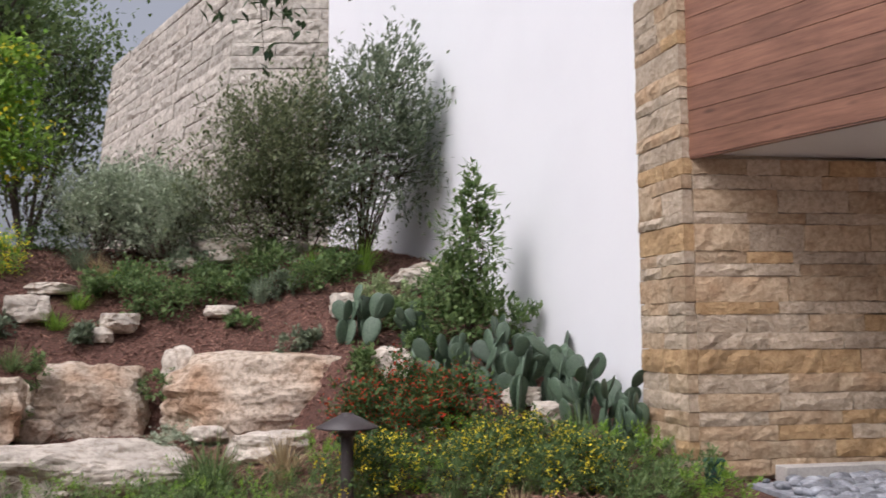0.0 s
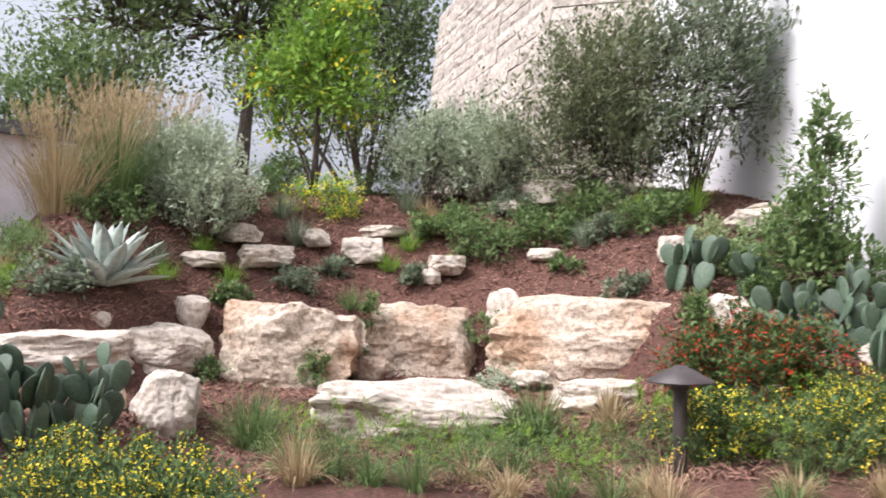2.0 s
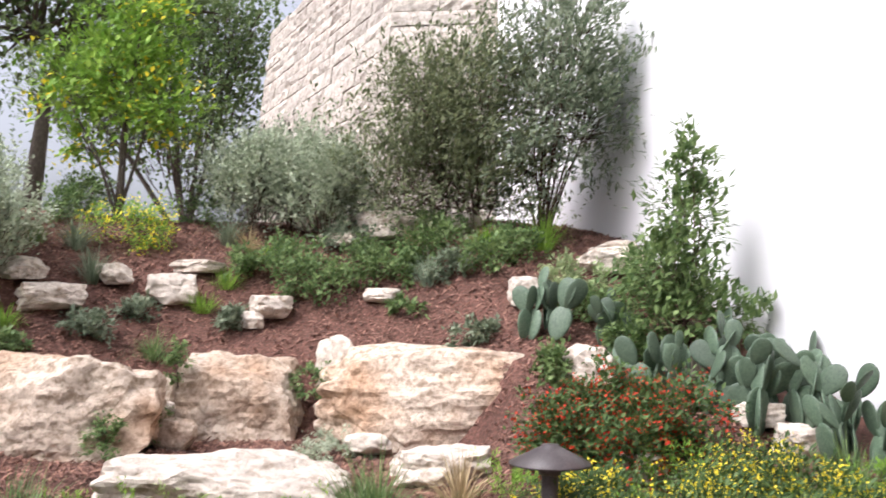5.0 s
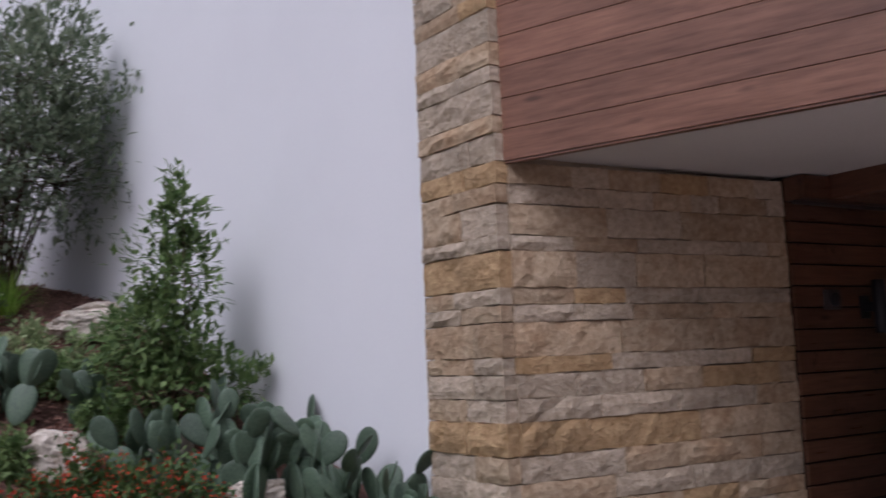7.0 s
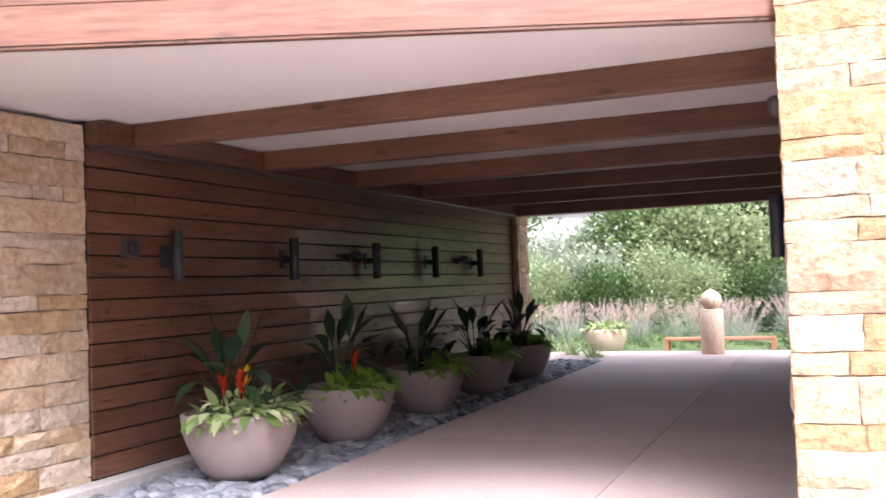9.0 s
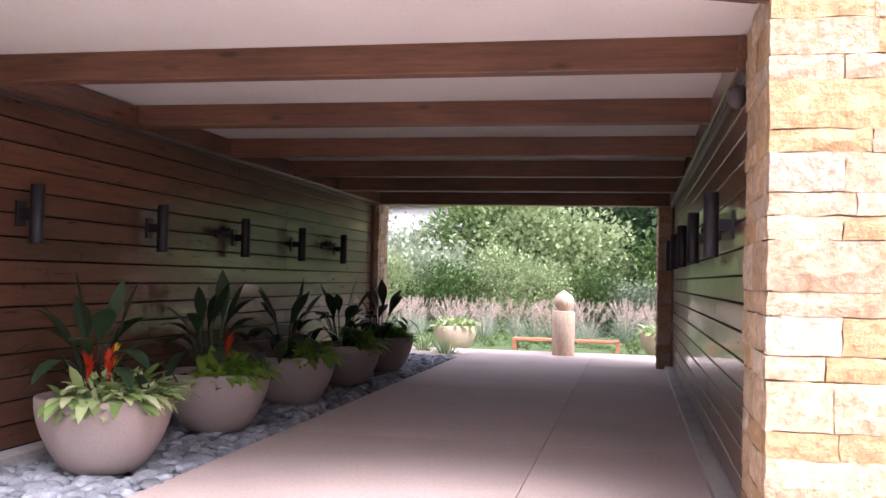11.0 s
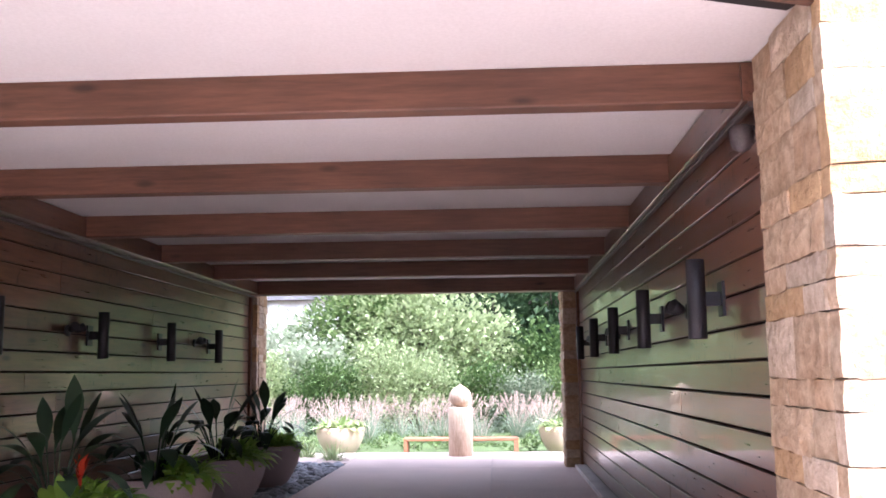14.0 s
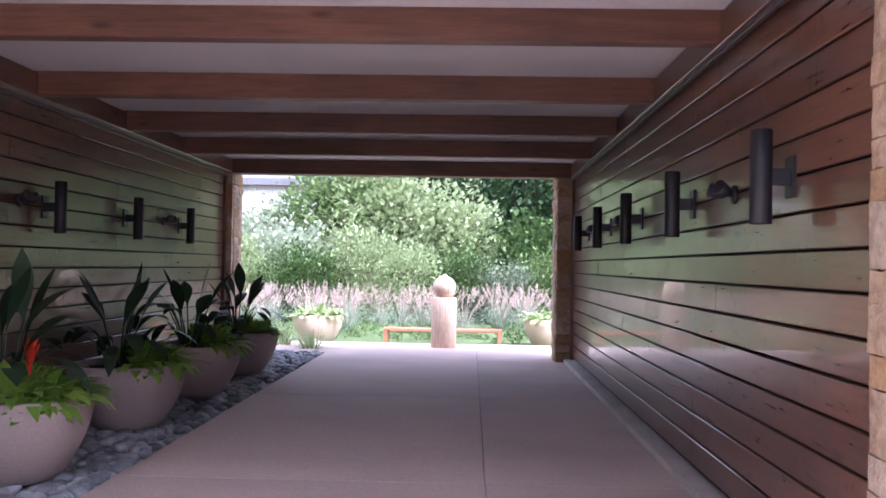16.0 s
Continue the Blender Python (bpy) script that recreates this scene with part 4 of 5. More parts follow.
def cactus(x, y, height, wide, seed, n=16, turn=0.0):
    rnd = random.Random(seed)
    top = thing("prickly_pear", "blue-green prickly pear with flat oval pads", "cactus", on(x, y, -0.04), "prickly pears")
    size = height / 2.5
    stack = []
    for k in range(max(4, n // 3)):
        m = pose(rnd.uniform(-wide, wide) * 0.5, rnd.uniform(-wide, wide) * 0.4, 0, rnd.uniform(-16, 16), rnd.uniform(-20, 20), turn + rnd.uniform(-70, 70))
        stack.append((m, size * rnd.uniform(0.9, 1.2), 0))
    made = 0
    while stack and made < n:
        m, s, lev = stack.pop(0)
        put("pad", PAD, top, m @ Matrix.Diagonal((s * 1.05, s, s, 1)))
        made += 1
        if lev < 2:
            for _ in range(rnd.choice((1, 2, 2)) if lev == 0 else rnd.choice((0, 1, 2))):
                side = rnd.uniform(-0.22, 0.22)
                j = Matrix.Translation((side * s, 0, s * (0.95 - abs(side) * 0.5)))
                stack.append((m @ j @ pose(0, 0, 0, rnd.uniform(-18, 18), side * 150 + rnd.uniform(-10, 10), rnd.uniform(-45, 45)), s * rnd.uniform(0.72, 0.95), lev + 1))
    return top


CACTI = ((-9.32, -16.69, 0.85, 0.6), (-9.04, -16.12, 0.75, 0.6), (-8.16, -15.67, 0.8, 0.5), (-7.75, -15.27, 0.85, 0.5), (-7.4, -14.97, 1.0, 0.6), (-7.36, -14.57, 0.95, 0.5),
         (-6.95, -14.57, 0.8, 0.5), (-6.62, -14.32, 0.75, 0.45), (-6.3, -14.27, 0.7, 0.3), (-7.95, -14.92, 0.8, 0.5), (-4.75, -22.34, 0.95, 1.0), (-5.2, -22.89, 1.0, 1.0), (-5.5, -22.14, 0.75, 0.7))
for i, (x, y, h, w) in enumerate(CACTI):
    cactus(x, y, h, w, 300 + i, 30 if i > 9 else 19)

rnd = random.Random(33)
ag = thing("agave", "large blue-grey agave rosette with pale spiny leaves", "agave", on(-8.08, -23.26, -0.03))
for k in range(30):
    t = k / 30
    a, lean = k * 2.39996, radians(12 + 72 * t)
    v, n = [], 9
    length, w = 0.74 + 0.12 * math.sin(t * 3), 0.23
    for i in range(n + 1):
        u = i / n
        wd = w * (0.62 + 0.55 * math.sin(min(u * 1.9, math.pi / 2))) * (1 - u ** 3) / 2 + 0.002
        zc = length * u * (1 - 0.10 * u * t)
        cup = wd * 0.45
        v += [(-wd, -cup, zc), (0, 0.0, zc), (wd, -cup, zc), (0, 0.022 * (1 - u) + 0.004, zc)]
    f = []
    for i in range(n):
        b = 4 * i
        f += [(b, b + 1, b + 5, b + 4), (b + 1, b + 2, b + 6, b + 5), (b + 2, b + 3, b + 7, b + 6), (b + 3, b, b + 4, b + 7)]
    put("leaf", mesh_of("leaf", v, f, M["agave"], True), ag, Matrix.Rotation(a, 4, "Z") @ Matrix.Translation((0, 0.04, 0.06)) @ Matrix.Rotation(-lean, 4, "X"))

# ---- garden bank: shrubs, trees, grasses ----
z0 = terrain(-12.6, -16.42)
shrub("feathery_shrub", "large olive-green fine-leaved shrub against the white wall", "shrub", -12.3, -17.1, z0 - 0.2,
      [(-0.2, -0.5, 1.15, 1.0, 1.0, 0.95, 5200), (-0.2, -1.05, 0.75, 0.9, 0.85, 0.7, 3000), (0.1, -0.1, 0.75, 0.9, 0.7, 0.7, 2600), (0.1, 0.0, 1.9, 0.8, 0.75, 0.75, 3400), (0.0, -0.7, 2.0, 0.7, 0.65, 0.6, 2400)], 0.10, 0.036, "olive", 401, 12, 0.024, sprays=1, thick=1.1, flower="pink", n_flower=2, fl_size=0.05)
shrub("silvery_shrub", "tall airy grey-green shrub with brown stems", "shrub", -11.9, -16.3, z0 - 0.1,
      [(0.1, 0.15, 1.9, 0.75, 0.75, 0.9, 4400), (-0.1, 0.6, 1.6, 0.7, 0.55, 0.7, 2600), (0.2, 0.35, 2.7, 0.6, 0.55, 0.5, 1500), (0.1, -0.2, 1.0, 0.5, 0.5, 0.5, 1200)], 0.115, 0.036, "grey_green", 402, 11, 0.022, sprays=1, thick=1.05)
shrub("mountain_laurel", "slim upright green laurel beside the white wall", "shrub", -8.75, -15.35, terrain(-8.75, -15.17) - 0.05,
      [(0, 0.0, 0.45, 0.5, 0.42, 0.42, 900), (-0.05, -0.1, 0.95, 0.42, 0.36, 0.35, 800), (0.05, 0.05, 1.5, 0.34, 0.3, 0.34, 560), (0.0, 0.08, 2.0, 0.2, 0.2, 0.28, 300), (0.15, 0.6, 0.4, 0.3, 0.35, 0.2, 240)], 0.115, 0.042, "mid", 403, 8, 0.014, thick=1.35)
for i, (x, y, h) in enumerate(((-13.0, -20.33, 1.35), (-12.6, -19.25, 1.3), (-13.4, -19.79, 1.5), (-10.1, -22.95, 1.0), (-10.5, -23.3, 1.2))):
    shrub("texas_sage", "rounded silver-grey sage bush", "shrub", x, y, terrain(x, y) - 0.05,
          [(0, 0, h * 0.42, 0.58, 0.58, h * 0.42, 2200), (0.2, 0.25, h * 0.68, 0.42, 0.42, h * 0.3, 1000), (-0.2, -0.3, h * 0.66, 0.42, 0.42, h * 0.3, 1000)], 0.065, 0.034, "silver", 410 + i, 8, 0.012, group="sage bushes", sprays=1, up=2.4)
for i, (x, y) in enumerate(((-9.7, -24.0), (-10.5, -24.4), (-9.2, -24.5), (-11.0, -23.9))):
    tuft("pampas_grass", "tall tan seed-headed ornamental grass", "grass", x, y, terrain(x, y), 400, 1.3, 0.014, 1.4, "mid" if i != 2 else "straw", 421 + i, 0.6, 0.4, "pampas grasses", 120, "straw")
x, y = -13.2, -22.27
shrub("esperanza_tree", "bright green small tree with yellow flower clusters", "tree", x, y, terrain(x, y) - 0.1,
      [(0, 0, 2.3, 0.85, 0.8, 0.6, 1900), (0.1, 0.6, 1.8, 0.6, 0.6, 0.5, 900), (-0.1, -0.7, 2.0, 0.6, 0.6, 0.6, 1000), (0.1, 0.2, 3.0, 0.65, 0.6, 0.5, 1100), (0, -0.5, 1.2, 0.35, 0.35, 0.3, 160)], 0.14, 0.06, "lime", 431, 6, 0.035, "bark", flower="yellow", n_flower=9, fl_size=0.10, thick=0.95)
x, y = -14.6, -24.11
shrub("live_oak", "spreading green oak with a straight grey trunk", "tree", x, y, terrain(x, y) - 0.1,
      [(0, 0, 3.9, 1.7, 1.6, 1.3, 3400), (0.5, -1.8, 3.5, 1.4, 1.3, 0.9, 2000), (-0.3, 1.6, 4.2, 1.4, 1.2, 1.0, 2000), (0, 0, 5.6, 1.6, 1.5, 0.9, 2200), (0.6, -2.6, 5.0, 1.2, 1.2, 0.8, 1200)], 0.16, 0.08, "oak", 432, 1, 0.17, "bark", thick=1.1)
shrub("shade_tree", "dense dark green tree behind the bank", "tree", -30.5, -25.5, 3.0,
      [(0, 0, 4.5, 2.6, 2.8, 2.4, 3200), (0, 1.2, 7.0, 2.2, 1.8, 1.8, 2200), (0, -3.0, 5.5, 2.4, 2.4, 2.0, 2600), (0, -1.0, 8.2, 2.2, 2.2, 1.6, 2000)], 0.2, 0.1, "oak", 433, 5, 0.12, "bark", group="shade trees")
shrub("juniper", "low dark juniper at the foot of the stone wall", "shrub", -16.4, -20.3, 2.6, [(0, 0, 0.9, 1.2, 1.2, 0.8, 2600), (0, 0.9, 0.6, 0.8, 0.8, 0.6, 1200)], 0.10, 0.03, "deep", 434, 6, 0.03)
x, y = -9.5, -27.45
shrub("willow", "wispy pale green young tree with bare lower twigs", "tree", x, y, terrain(x, y) - 0.1,
      [(0.2, 0.4, 3.2, 0.9, 0.9, 1.2, 2000), (0, -0.6, 4.0, 1.0, 0.9, 1.3, 1800), (0.3, 0.9, 2.3, 0.7, 0.7, 0.9, 1000), (0, 0, 4.7, 0.9, 0.9, 0.8, 900)], 0.14, 0.03, "fresh", 435, 9, 0.02, "bark", sprays=1)
shrub("shade_tree", "pale green tree beyond the bank", "tree", -24, -33.5, 3.0, [(0, 0, 3.2, 2.2, 2.4, 1.8, 2600), (0, 2.0, 4.2, 1.8, 1.8, 1.6, 1500)], 0.2, 0.1, "mid", 436, 5, 0.12, "bark", group="shade trees")

LOW = ((-11.7, -19.46, 0.7, 0.6, 0.4, "mid"), (-11.5, -18.72, 0.6, 0.5, 0.4, "oak"), (-11.4, -17.82, 0.5, 0.5, 0.45, "mid"), (-10.75, -17.02, 0.4, 0.4, 0.35, "mid"), (-9.7, -16.02, 0.5, 0.4, 0.4, "mid"), (-10.3, -16.22, 0.5, 0.4, 0.4, "fresh"), (-8.9, -15.72, 0.4, 0.4, 0.35, "mid"),
       (-10.2, -15.32, 0.5, 0.4, 0.5, "mid"), (-9.3, -23.78, 0.5, 0.5, 0.35, "mid"), (-8.0, -24.86, 0.6, 0.6, 0.3, "lime"), (-7.4, -24.43, 0.5, 0.5, 0.25, "mid"), (-12.6, -22.7, 0.5, 0.5, 0.5, "mid"), (-13.4, -21.19, 0.5, 0.6, 0.7, "mid"), (-13.9, -23.13, 0.6, 0.6, 0.6, "oak"), (-12.2, -18.82, 0.5, 0.5, 0.3, "grey_green"), (-10.2, -21.62, 0.4, 0.3, 0.2, "grey_green"), (-9.3, -22.27, 0.35, 0.3, 0.2, "mid"), (-12.1, -17.72, 0.5, 0.4, 0.3, "mid"), (-11.2, -16.72, 0.4, 0.4, 0.4, "mid"), (-8.6, -16.72, 0.35, 0.3, 0.25, "mid"), (-9.6, -17.32, 0.3, 0.3, 0.2, "grey_green"), (-9.9, -24.54, 0.6, 0.5, 0.5, "silver"),
       (-11.28, -19.14, 0.75, 0.55, 0.35, "mid"), (-11.1, -18.22, 0.55, 0.5, 0.35, "mid"), (-10.9, -17.57, 0.4, 0.4, 0.3, "grey_green"), (-10.5, -18.12, 0.25, 0.25, 0.3, "mid"), (-7.7, -23.46, 0.6, 0.35, 0.22, "grey_green"),
       (-10.6, -21.19, 0.4, 0.25, 0.18, "grey_green"), (-10.76, -20.11, 0.35, 0.25, 0.16, "grey_green"), (-8.9, -20.7, 0.2, 0.3, 0.4, "mid"), (-11.6, -20.11, 0.3, 0.3, 0.4, "mid"))
for i, (x, y, w, d, h, mat) in enumerate(LOW):
    shrub("creeping_plant", "low spreading green herb on the mulch", "plant", x, y, terrain(x, y) - 0.02, low_blobs(w, d, h, int(1500 * w), 440 + i), 0.07, 0.036, mat, 450 + i, 4, 0.006, group="creeping plants")
x, y = -12.0, -21.73
shrub("daisy_bush", "low bush dotted with small yellow daisies", "shrub", x, y, terrain(x, y) - 0.02, low_blobs(0.6, 0.6, 0.55, 1300, 460), 0.055, 0.022, "lime", 461, 5, 0.008, flower="yellow", n_flower=55, fl_size=0.035, group="daisy bushes")
for i, (x, y, w, d) in enumerate(((-3.6, -21.04, 0.6, 0.6), (-4.1, -21.54, 0.6, 0.55), (-3.7, -20.34, 0.4, 0.4), (-3.3, -20.5, 0.45, 0.45), (-4.5, -21.04, 0.45, 0.45), (-5.9, -16.72, 0.6, 0.55), (-6.1, -15.92, 0.6, 0.55), (-6.0, -15.22, 0.55, 0.5), (-5.6, -16.22, 0.5, 0.5), (-6.5, -15.42, 0.5, 0.5), (-5.5, -15.12, 0.45, 0.4))):
    shrub("daisy_bush", "low bush dotted with small yellow daisies", "shrub", x, y, terrain(x, y) - 0.03, low_blobs(w, d, 0.42, 1500, 470 + i), 0.055, 0.02, "herb", 480 + i, 5, 0.008, flower="yellow", n_flower=24, fl_size=0.028, group="daisy bushes")
for i, (x, y) in enumerate(((-7.3, -16.82), (-7.5, -16.32), (-6.9, -16.52), (-7.2, -15.92))):
    shrub("red_salvia", "dark green bush with small orange-red flowers", "shrub", x, y, terrain(x, y) - 0.03, low_blobs(0.5, 0.45, 0.6, 1500, 490 + i), 0.06, 0.03, "herb", 500 + i, 5, 0.008, flower="red", n_flower=26, fl_size=0.034, group="salvia bushes")
FINE = ((-9.69, -22.38), (-8.98, -22.97), (-9.94, -22.86), (-10.95, -20.54), (-11.36, -20.33), (-11.9, -19.89))
for i, (x, y) in enumerate(FINE):
    tuft("fine_grass", "small rounded bright green grass clump", "grass", x, y, terrain(x, y), 170, 0.34, 0.012, 1.6, "lime", 520 + i, 1.1, 0.12, "small grass clumps")
SEDGE = ((-6.37, -20.93, 0.8, "mid"), (-6.3, -20.76, 0.7, "mid"), (-7.1, -18.28, 0.8, "mid"), (-6.95, -18.42, 0.7, "mid"), (-7.0, -17.62, 0.6, "straw"), (-5.0, -20.04, 0.5, "straw"), (-11.52, -16.32, 0.7, "lime"), (-11.2, -17.07, 0.5, "lime"), (-10.95, -21.88, 0.6, "grey_green"),
         (-11.5, -22.27, 0.6, "grey_green"), (-12.5, -20.54, 0.6, "grey_green"), (-10.9, -17.82, 0.5, "blue_grass"), (-6.35, -14.77, 0.6, "mid"), (-4.9, -17.42, 0.3, "straw"), (-4.75, -16.42, 0.3, "straw"), (-8.2, -24.54, 0.35, "straw"), (-4.9, -18.42, 0.35, "straw"), (-5.2, -14.42, 0.35, "olive"))
for i, (x, y, h, mat) in enumerate(SEDGE):
    tuft("sedge_clump", "arching narrow-leaved sedge clump", "grass", x, y, terrain(x, y), 150, h, 0.014, 1.7, mat, 540 + i, 0.8, 0.1, "sedge clumps")
rnd = random.Random(77)
for i in range(26):
    x, y = -5.4 - 1.3 * rnd.random() + (0.3 if i % 3 else -0.2), -20.4 + 5.6 * i / 26
    if -17.6 < y < -16.6 and x > -5.9:
        x -= 0.7
    shrub("ferny_plant", "soft feathery green bedding plant", "plant", x, y, terrain(x, y) - 0.02, low_blobs(0.38, 0.38, 0.34, 620, 560 + i), 0.05, 0.009, "mid" if i % 3 else "lime", 590 + i, 4, 0.005, group="bedding plants", sprays=1)
for i in range(22):
    x, y = -6.6 - 2.6 * rnd.random(), -24.0 - 0.16 * i
    shrub("ferny_plant", "soft feathery green bedding plant", "plant", x, y, terrain(x, y) - 0.02, low_blobs(0.5, 0.45, 0.3, 620, 620 + i), 0.06, 0.012, "mid" if i % 2 else "lime", 640 + i, 4, 0.005, group="bedding plants")

for i, (x, y, z, w) in enumerate(((-8.95, -20.56, 0.15, 0.2), (-9.55, -19.03, 0.55, 0.2), (-8.35, -20.87, 0.1, 0.2), (-9.15, -20.38, 0.75, 0.15), (-8.1, -22.05, 0.1, 0.22))):
    shrub("crevice_plant", "small trailing green plant between the boulders", "plant", x, y, z, low_blobs(w, w, 0.35, 260, 700 + i), 0.05, 0.03, "mid", 710 + i, 3, 0.004, group="crevice plants")
for i in range(16):
    x, y = -4.2 - 1.5 * rnd.random(), -20.2 + 0.36 * i
    tuft("feather_grass", "soft tan and green feather grass clump", "grass", x, y, terrain(x, y), 130, rnd.uniform(0.32, 0.5), 0.009, 1.8, "straw" if i % 4 == 0 else "mid", 730 + i, 0.8, 0.1, "feather grasses")
for i, (x, y) in enumerate(((-8.6, -18.57), (-8.3, -18.92), (-8.9, -18.82))):
    shrub("dusty_herb", "flat silver-grey herb on the rock ledge", "plant", x, y, terrain(x, y) + 0.02, low_blobs(0.3, 0.25, 0.14, 320, 750 + i), 0.035, 0.02, "silver", 760 + i, 3, 0.004, group="dusty herbs")

for i, (x, y) in enumerate(((-5.9, -14.17), (-5.6, -14.42), (-5.2, -14.17), (-6.25, -14.57), (-4.9, -14.72), (-5.75, -14.82), (-4.6, -14.22), (-4.3, -15.02))):
    shrub("ferny_plant", "soft feathery green bedding plant", "plant", x, y, terrain(x, y) - 0.02, low_blobs(0.36, 0.34, 0.3, 620, 770 + i), 0.06, 0.014, "mid" if i % 3 else "lime", 780 + i, 4, 0.005, group="bedding plants", sprays=1)
for i, (x, y) in enumerate(((-10.6, -23.03), (-11.3, -22.7), (-12.3, -20.22), (-9.1, -23.13), (-10.0, -20.87), (-11.9, -18.02))):
    tuft("sedge_clump", "arching narrow-leaved sedge clump", "grass", x, y, terrain(x, y), 120, 0.42, 0.012, 1.8, ("grey_green", "mid", "straw")[i % 3], 800 + i, 0.9, 0.1, "sedge clumps")

# overhanging oak limb beside the drive
live = thing("live_oak", "live oak with a limb over the drive", "tree", pose(-1.0, -23.4, -0.08))
s, w, rnd = Soup(), Soup(), random.Random(91)
w.tube([(0, 0, -0.1), (0.05, 0.1, 2.2), (-0.1, 0.6, 4.0), (-0.4, 2.6, 4.6), (-0.5, 4.4, 4.2), (-0.5, 5.55, 3.2)], 0.24, 0.015, 8)
HUBS = ((-0.47, 5.53, 2.80), (-0.52, 5.34, 2.74), (-0.47, 5.60, 2.68), (-0.50, 5.51, 2.53), (-0.41, 5.83, 2.83), (-0.40, 5.85, 2.95), (-0.46, 5.53, 2.98), (-0.49, 5.42, 2.87))
for i, c in enumerate(HUBS):
    hub = Vector(c) + Vector((0, 0, 0.09))
    w.tube([Vector((-0.49, 5.45, 3.3)), Vector((-0.49, 5.45, 3.3)).lerp(hub, 0.6) + Vector((0, 0, 0.05)), hub], 0.007, 0.002, 4)
    for _ in range((26, 14, 16, 7, 10, 8, 26, 12)[i]):
        q = hub + Vector((rnd.gauss(0, 1), rnd.gauss(0, 1), rnd.gauss(0, 0.8))) * 0.06
        s.leaf(q, Vector((rnd.gauss(0, 1), rnd.gauss(0, 1), rnd.gauss(-0.4, 0.7))), 0.075, 0.032)
# unseen crown, added to this oak to hold low sky off the passage
for c, r, n in (((2.2, -3.6, 6.2), 1.9, 1800), ((3.8, -4.6, 5.6), 1.5, 1100), ((1.0, -5.0, 5.8), 1.5, 1100)):
    for _ in range(n):
        u = Vector((rnd.gauss(0, 1), rnd.gauss(0, 1), rnd.gauss(0, 1))).normalized() * rnd.random() ** 0.4
        s.leaf(Vector(c) + Vector((u.x * r, u.y * r, u.z * r * 0.6)), Vector((rnd.gauss(0, 1), rnd.gauss(0, 1), rnd.gauss(0, 0.7))), 0.2, 0.1)
    w.tube([(0, 0.3, 3.4), Vector((0, 0.3, 3.4)).lerp(Vector(c), 0.6), c], 0.12, 0.03, 6)
put("trunk", w.mesh("limb", M["bark"], True), live)
put("foliage", s.mesh("foliage", M["deep"]), live)
# unseen trees added to close the place and block low sky into the passage
for i, (x, y, h) in enumerate(((10.5, -16.5, 8.5), (12.0, -21.5, 9.5), (9.0, -27.0, 9.0), (3.5, -31.0, 9.0), (-3.5, -33.0, 8.5))):
    shrub("shade_tree", "unseen dark green tree added across the drive to block low sky", "tree", x, y, -0.1, [(0, 0, h * 0.6, 2.8, 2.8, h * 0.3, 3000), (1.5, 0.6, h * 0.45, 2.0, 2.0, h * 0.25, 1600), (-1.5, -0.5, h * 0.42, 2.0, 2.0, h * 0.25, 1600), (0.2, 1.2, h * 0.3, 2.2, 2.0, h * 0.22, 1500)], 0.3, 0.17, "deep", 900 + i, 8, 0.16, "bark", group="shade trees", thick=0.9)

# path light, splice box
lamp = thing("path_light", "bronze conical-cap garden path light on a post", "path light", on(-5.42, -17.14, -0.02))
zl = 0.665 - terrain(-5.42, -17.14)
put("post", lathe("post", [(0.05, 0), (0.055, 0.01), (0.055, zl - 0.16), (0.05, zl - 0.15)], M["bronze"], 16), lamp)
put("collar", lathe("collar", [(0.07, zl - 0.19), (0.075, zl - 0.17), (0.065, zl - 0.10)], M["bronze"], 16), lamp)
put("cap", lathe("cap", [(0.06, zl - 0.10), (0.25, zl - 0.125), (0.262, zl - 0.125), (0.262, zl - 0.112), (0.10, zl - 0.03), (0.06, zl - 0.012), (0.055, zl), (0.01, zl + 0.004)], M["bronze"], 24), lamp)
pipe = thing("splice_box", "green plastic irrigation box beside the drive", "irrigation box", on(-5.15, -13.95, -0.02))
put("body", lathe("body", [(0.085, 0), (0.085, 0.22), (0.08, 0.23)], M["green_box"], 16), pipe)
put("cap", lathe("cap", [(0.095, 0.225), (0.095, 0.26), (0.08, 0.275)], M["green_box"], 16), pipe)

# white building seen past the bank
far_house("outbuilding", "white stucco outbuilding with small dark windows", 0, 9, 0, 4.2, [(5.6, 1.9, 0.35, 0.75), (2.2, 1.9, 0.35, 0.75)], Matrix.Translation((-23.5, -42.5, 0.9)) @ Matrix.Rotation(radians(62), 4, "Z"))


# ---- walls of stone and stucco ----
white = plan(WALL_B, WALL_A)
me = bar_mesh("wall_white", white[1], 0.4, 12, M["stucco"], 0.01)
tagged(put("wall_white", me, None, white[0] @ Matrix.Translation((0, 0.2, -0.5))), "tall smooth white stucco wall above the bank", "wall", kind="structure")
P_COURSES = [0.15, 0.17, 0.14, 0.13, 0.17, 0.18, 0.23, 0.16, 0.17, 0.12, 0.24, 0.12, 0.12, 0.26, 0.11, 0.22, 0.14, 0.16] + [0.2, 0.13, 0.24, 0.12, 0.17, 0.25, 0.13, 0.2, 0.16, 0.22]
# the inner face turns a little towards the drive
core = tagged(put("pier_west", block("pier_west", -6.45, -5.62, -13.84, -11.14, -0.2, 3.02, M["mortar"])), "pier of split-faced buff limestone in uneven courses", "wall", kind="structure")
put("upper_core", block("upper_core", -6.45, -5.72, -13.84, -13.3, 3.021, 6, M["mortar"]), core)


def band(x, z, mat):
    return "stone_gold" if 0.9 < z < 1.0 and x < 0.62 else ("stone_pale" if 1.1 < z < 1.4 and x < 0.9 else mat)


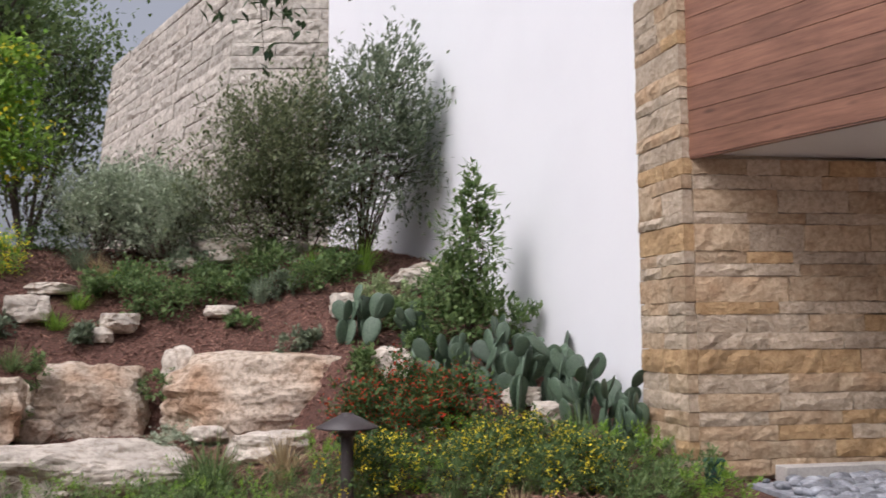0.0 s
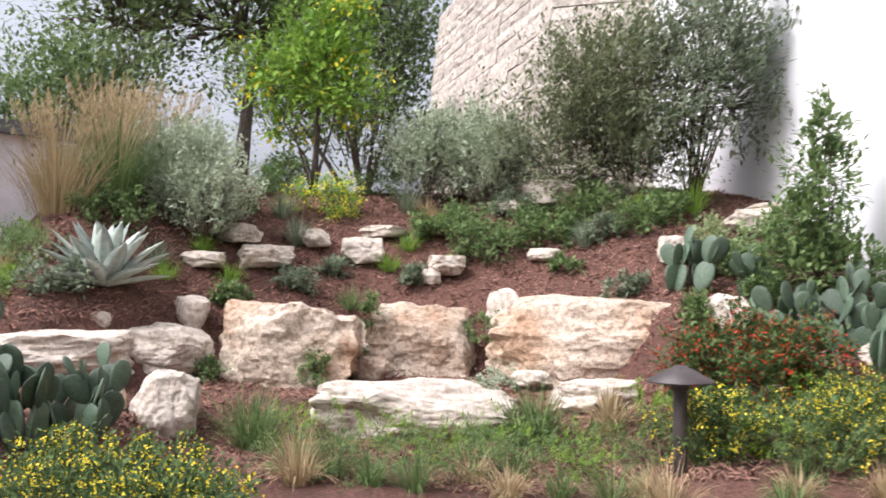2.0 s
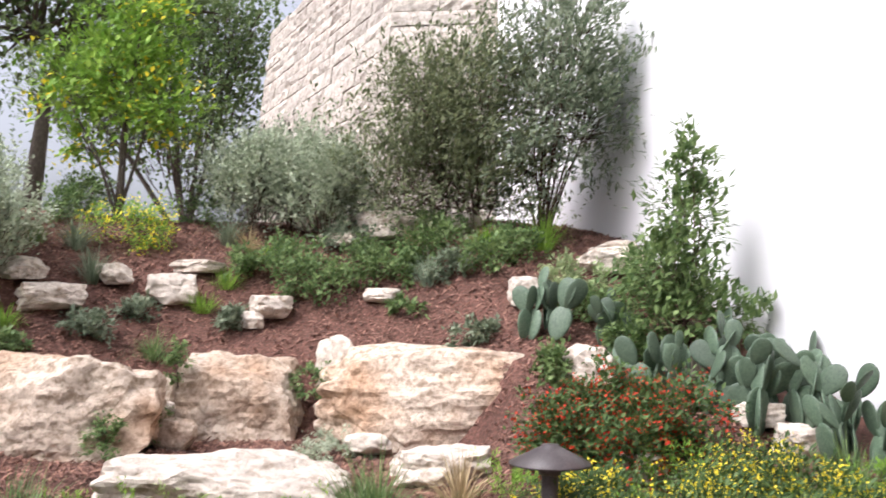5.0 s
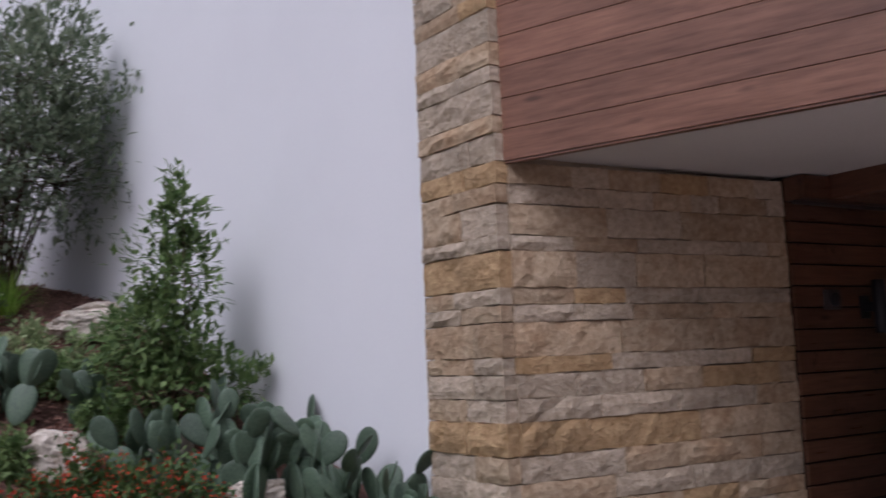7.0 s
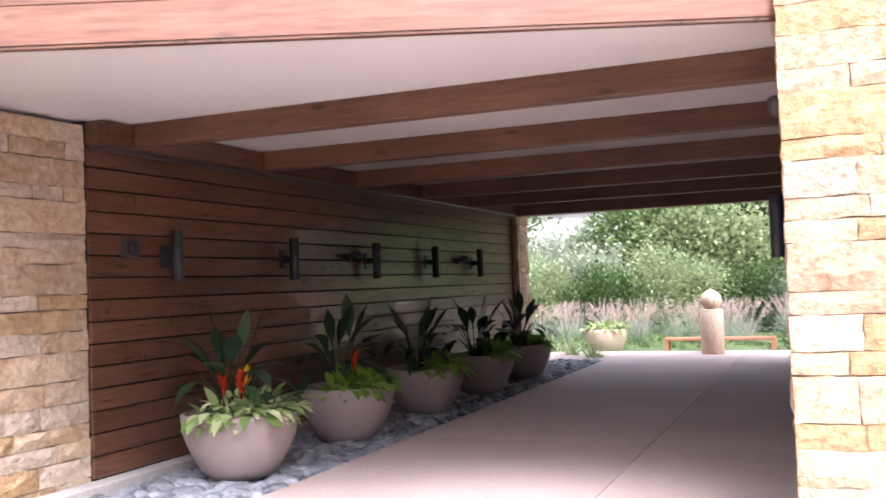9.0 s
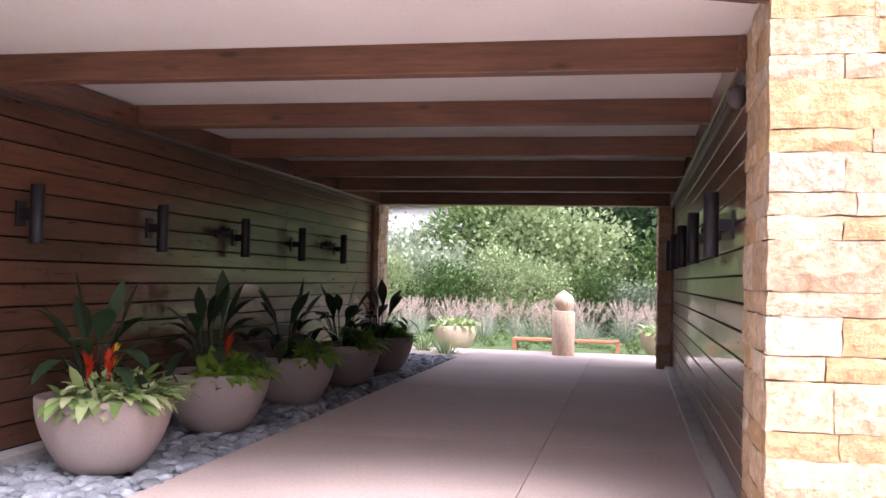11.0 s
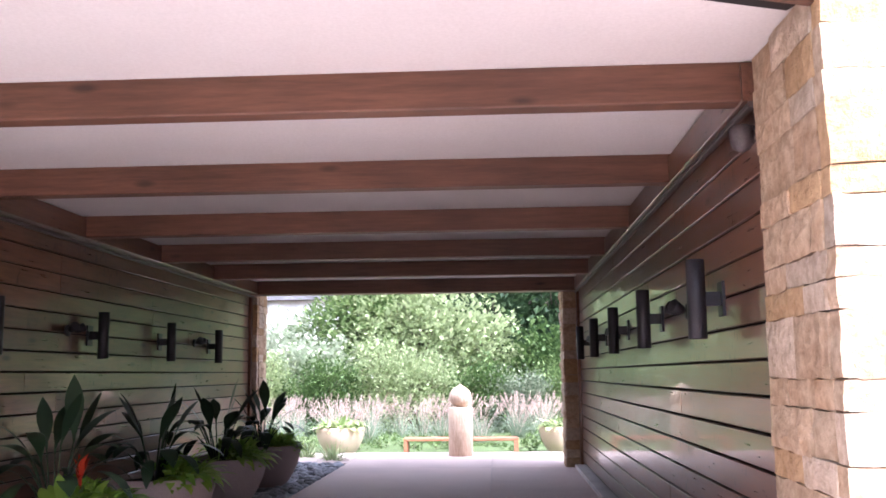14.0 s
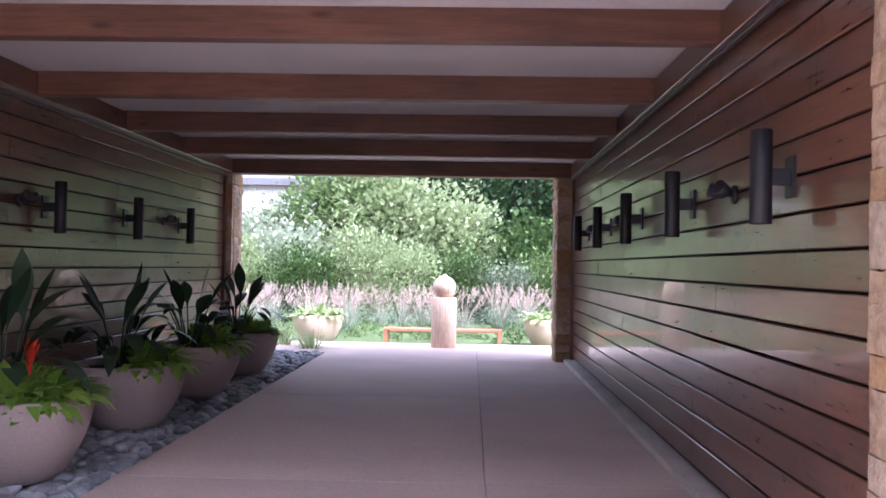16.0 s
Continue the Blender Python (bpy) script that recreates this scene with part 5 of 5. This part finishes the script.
stone_face(core, (-6.55, PL[1] - 0.05), (PL[0], PL[1]), -0.03, P_COURSES, BUFF, 41, (0.35, 0.9), rough=0.026, gap=0.005, tint=lambda x, z, m: "stone_gold" if 0.9 < z < 1.0 else m)
stone_face(core, (PL[0], PL[1] + 0.1), (-5.455, -11.13), -0.03, P_COURSES[:18], BUFF, 42, (0.3, 0.9), rough=0.022, gap=0.005, tint=band)
CREAM = (("stone", 6), ("stone_pale", 1.5), ("stone_gold", 2))
R_COURSES = [0.15, 0.127, 0.146, 0.195, 0.136, 0.253, 0.127, 0.195, 0.123, 0.26, 0.123, 0.117, 0.2, 0.117, 0.25, 0.127, 0.185, 0.17] + [0.13, 0.22, 0.16, 0.12, 0.2, 0.14, 0.24, 0.13]
core = tagged(put("pier_east", block("pier_east", PR[0] + 0.03, 2.6, PR[1] + 0.03, -10.83, -0.2, 5.4, M["mortar"])), "pier of split-faced buff limestone in uneven courses", "wall", kind="structure")
stone_face(core, PR, (2.7, PR[1]), 0.0, R_COURSES, CREAM, 43, (0.22, 0.62), rough=0.02, gap=0.004)
stone_face(core, (PR[0], -10.82), (PR[0], PR[1] + 0.1), 0.0, R_COURSES[:18], CREAM, 44, (0.25, 0.6), rough=0.018, gap=0.004)
for name, x0, x1 in (("jamb_west", XL - 0.4, -5.30), ("jamb_east", -0.32, 0.5)):
    core = tagged(put(name, block(name, x0 + 0.06, x1 - 0.06, 0.08, 0.58, -0.1, 3.0, M["mortar"])), "limestone jamb at the far end of the passage", "wall", kind="structure")
    stone_face(core, (x0, 0.0), (x1, 0.0), 0.0, R_COURSES[:17], BUFF, 45, (0.2, 0.4))
    if x0 < -3:
        stone_face(core, (x1, 0.1), (x1, 0.62), 0.0, R_COURSES[:17], BUFF, 46, (0.25, 0.4))
    else:
        stone_face(core, (x0, 0.62), (x0, 0.1), 0.0, R_COURSES[:17], BUFF, 47, (0.25, 0.4))

# battered ashlar wall beyond the shrubs
SW_R, SW_C, SW_L = (-17.2, -16.1), (-17.7, -18.9), (-27.3, -23.0)
core = tagged(put("wall_ashlar", mesh_of("wall_ashlar", [(SW_R[0] - 0.5, SW_R[1], 1), (SW_C[0] - 0.35, SW_C[1] + 0.25, 1), (SW_L[0], SW_L[1] + 0.6, 1), (SW_R[0] - 4, SW_R[1] + 1, 1),
                                                   (SW_R[0] - 1.6, SW_R[1], 9.6), (SW_C[0] - 1.9, SW_C[1] + 0.9, 9.6), (SW_L[0] - 0.3, SW_L[1] + 1.6, 9.6), (SW_R[0] - 5, SW_R[1] + 1, 9.6)],
                                  [(0, 3, 2, 1), (4, 5, 6, 7), (0, 1, 5, 4), (1, 2, 6, 5), (2, 3, 7, 6), (3, 0, 4, 7)], M["mortar"])), "battered wall of weathered grey-buff ashlar", "wall", kind="structure")
AC, rnd = [], random.Random(9)
while sum(AC) < 7.6:
    AC.append(rnd.choice((0.26, 0.3, 0.34, 0.42)))


def batter(x, z, slip=0.062):
    return Matrix.Translation((x + slip * (z - 2), (z - 2) * 0.115, z)) @ Matrix.Rotation(radians(-6), 4, "X")


ASH = (("ashlar", 1),)
stone_face(core, SW_C, SW_R, 2.0, AC, ASH, 51, (0.5, 1.1), 0.5, 0.035, lean=batter, gap=0.014)
stone_face(core, SW_L, SW_C, 2.0, AC, ASH, 52, (0.6, 1.4), 0.5, 0.045, lean=lambda x, z: batter(x, z, -0.062), gap=0.016)
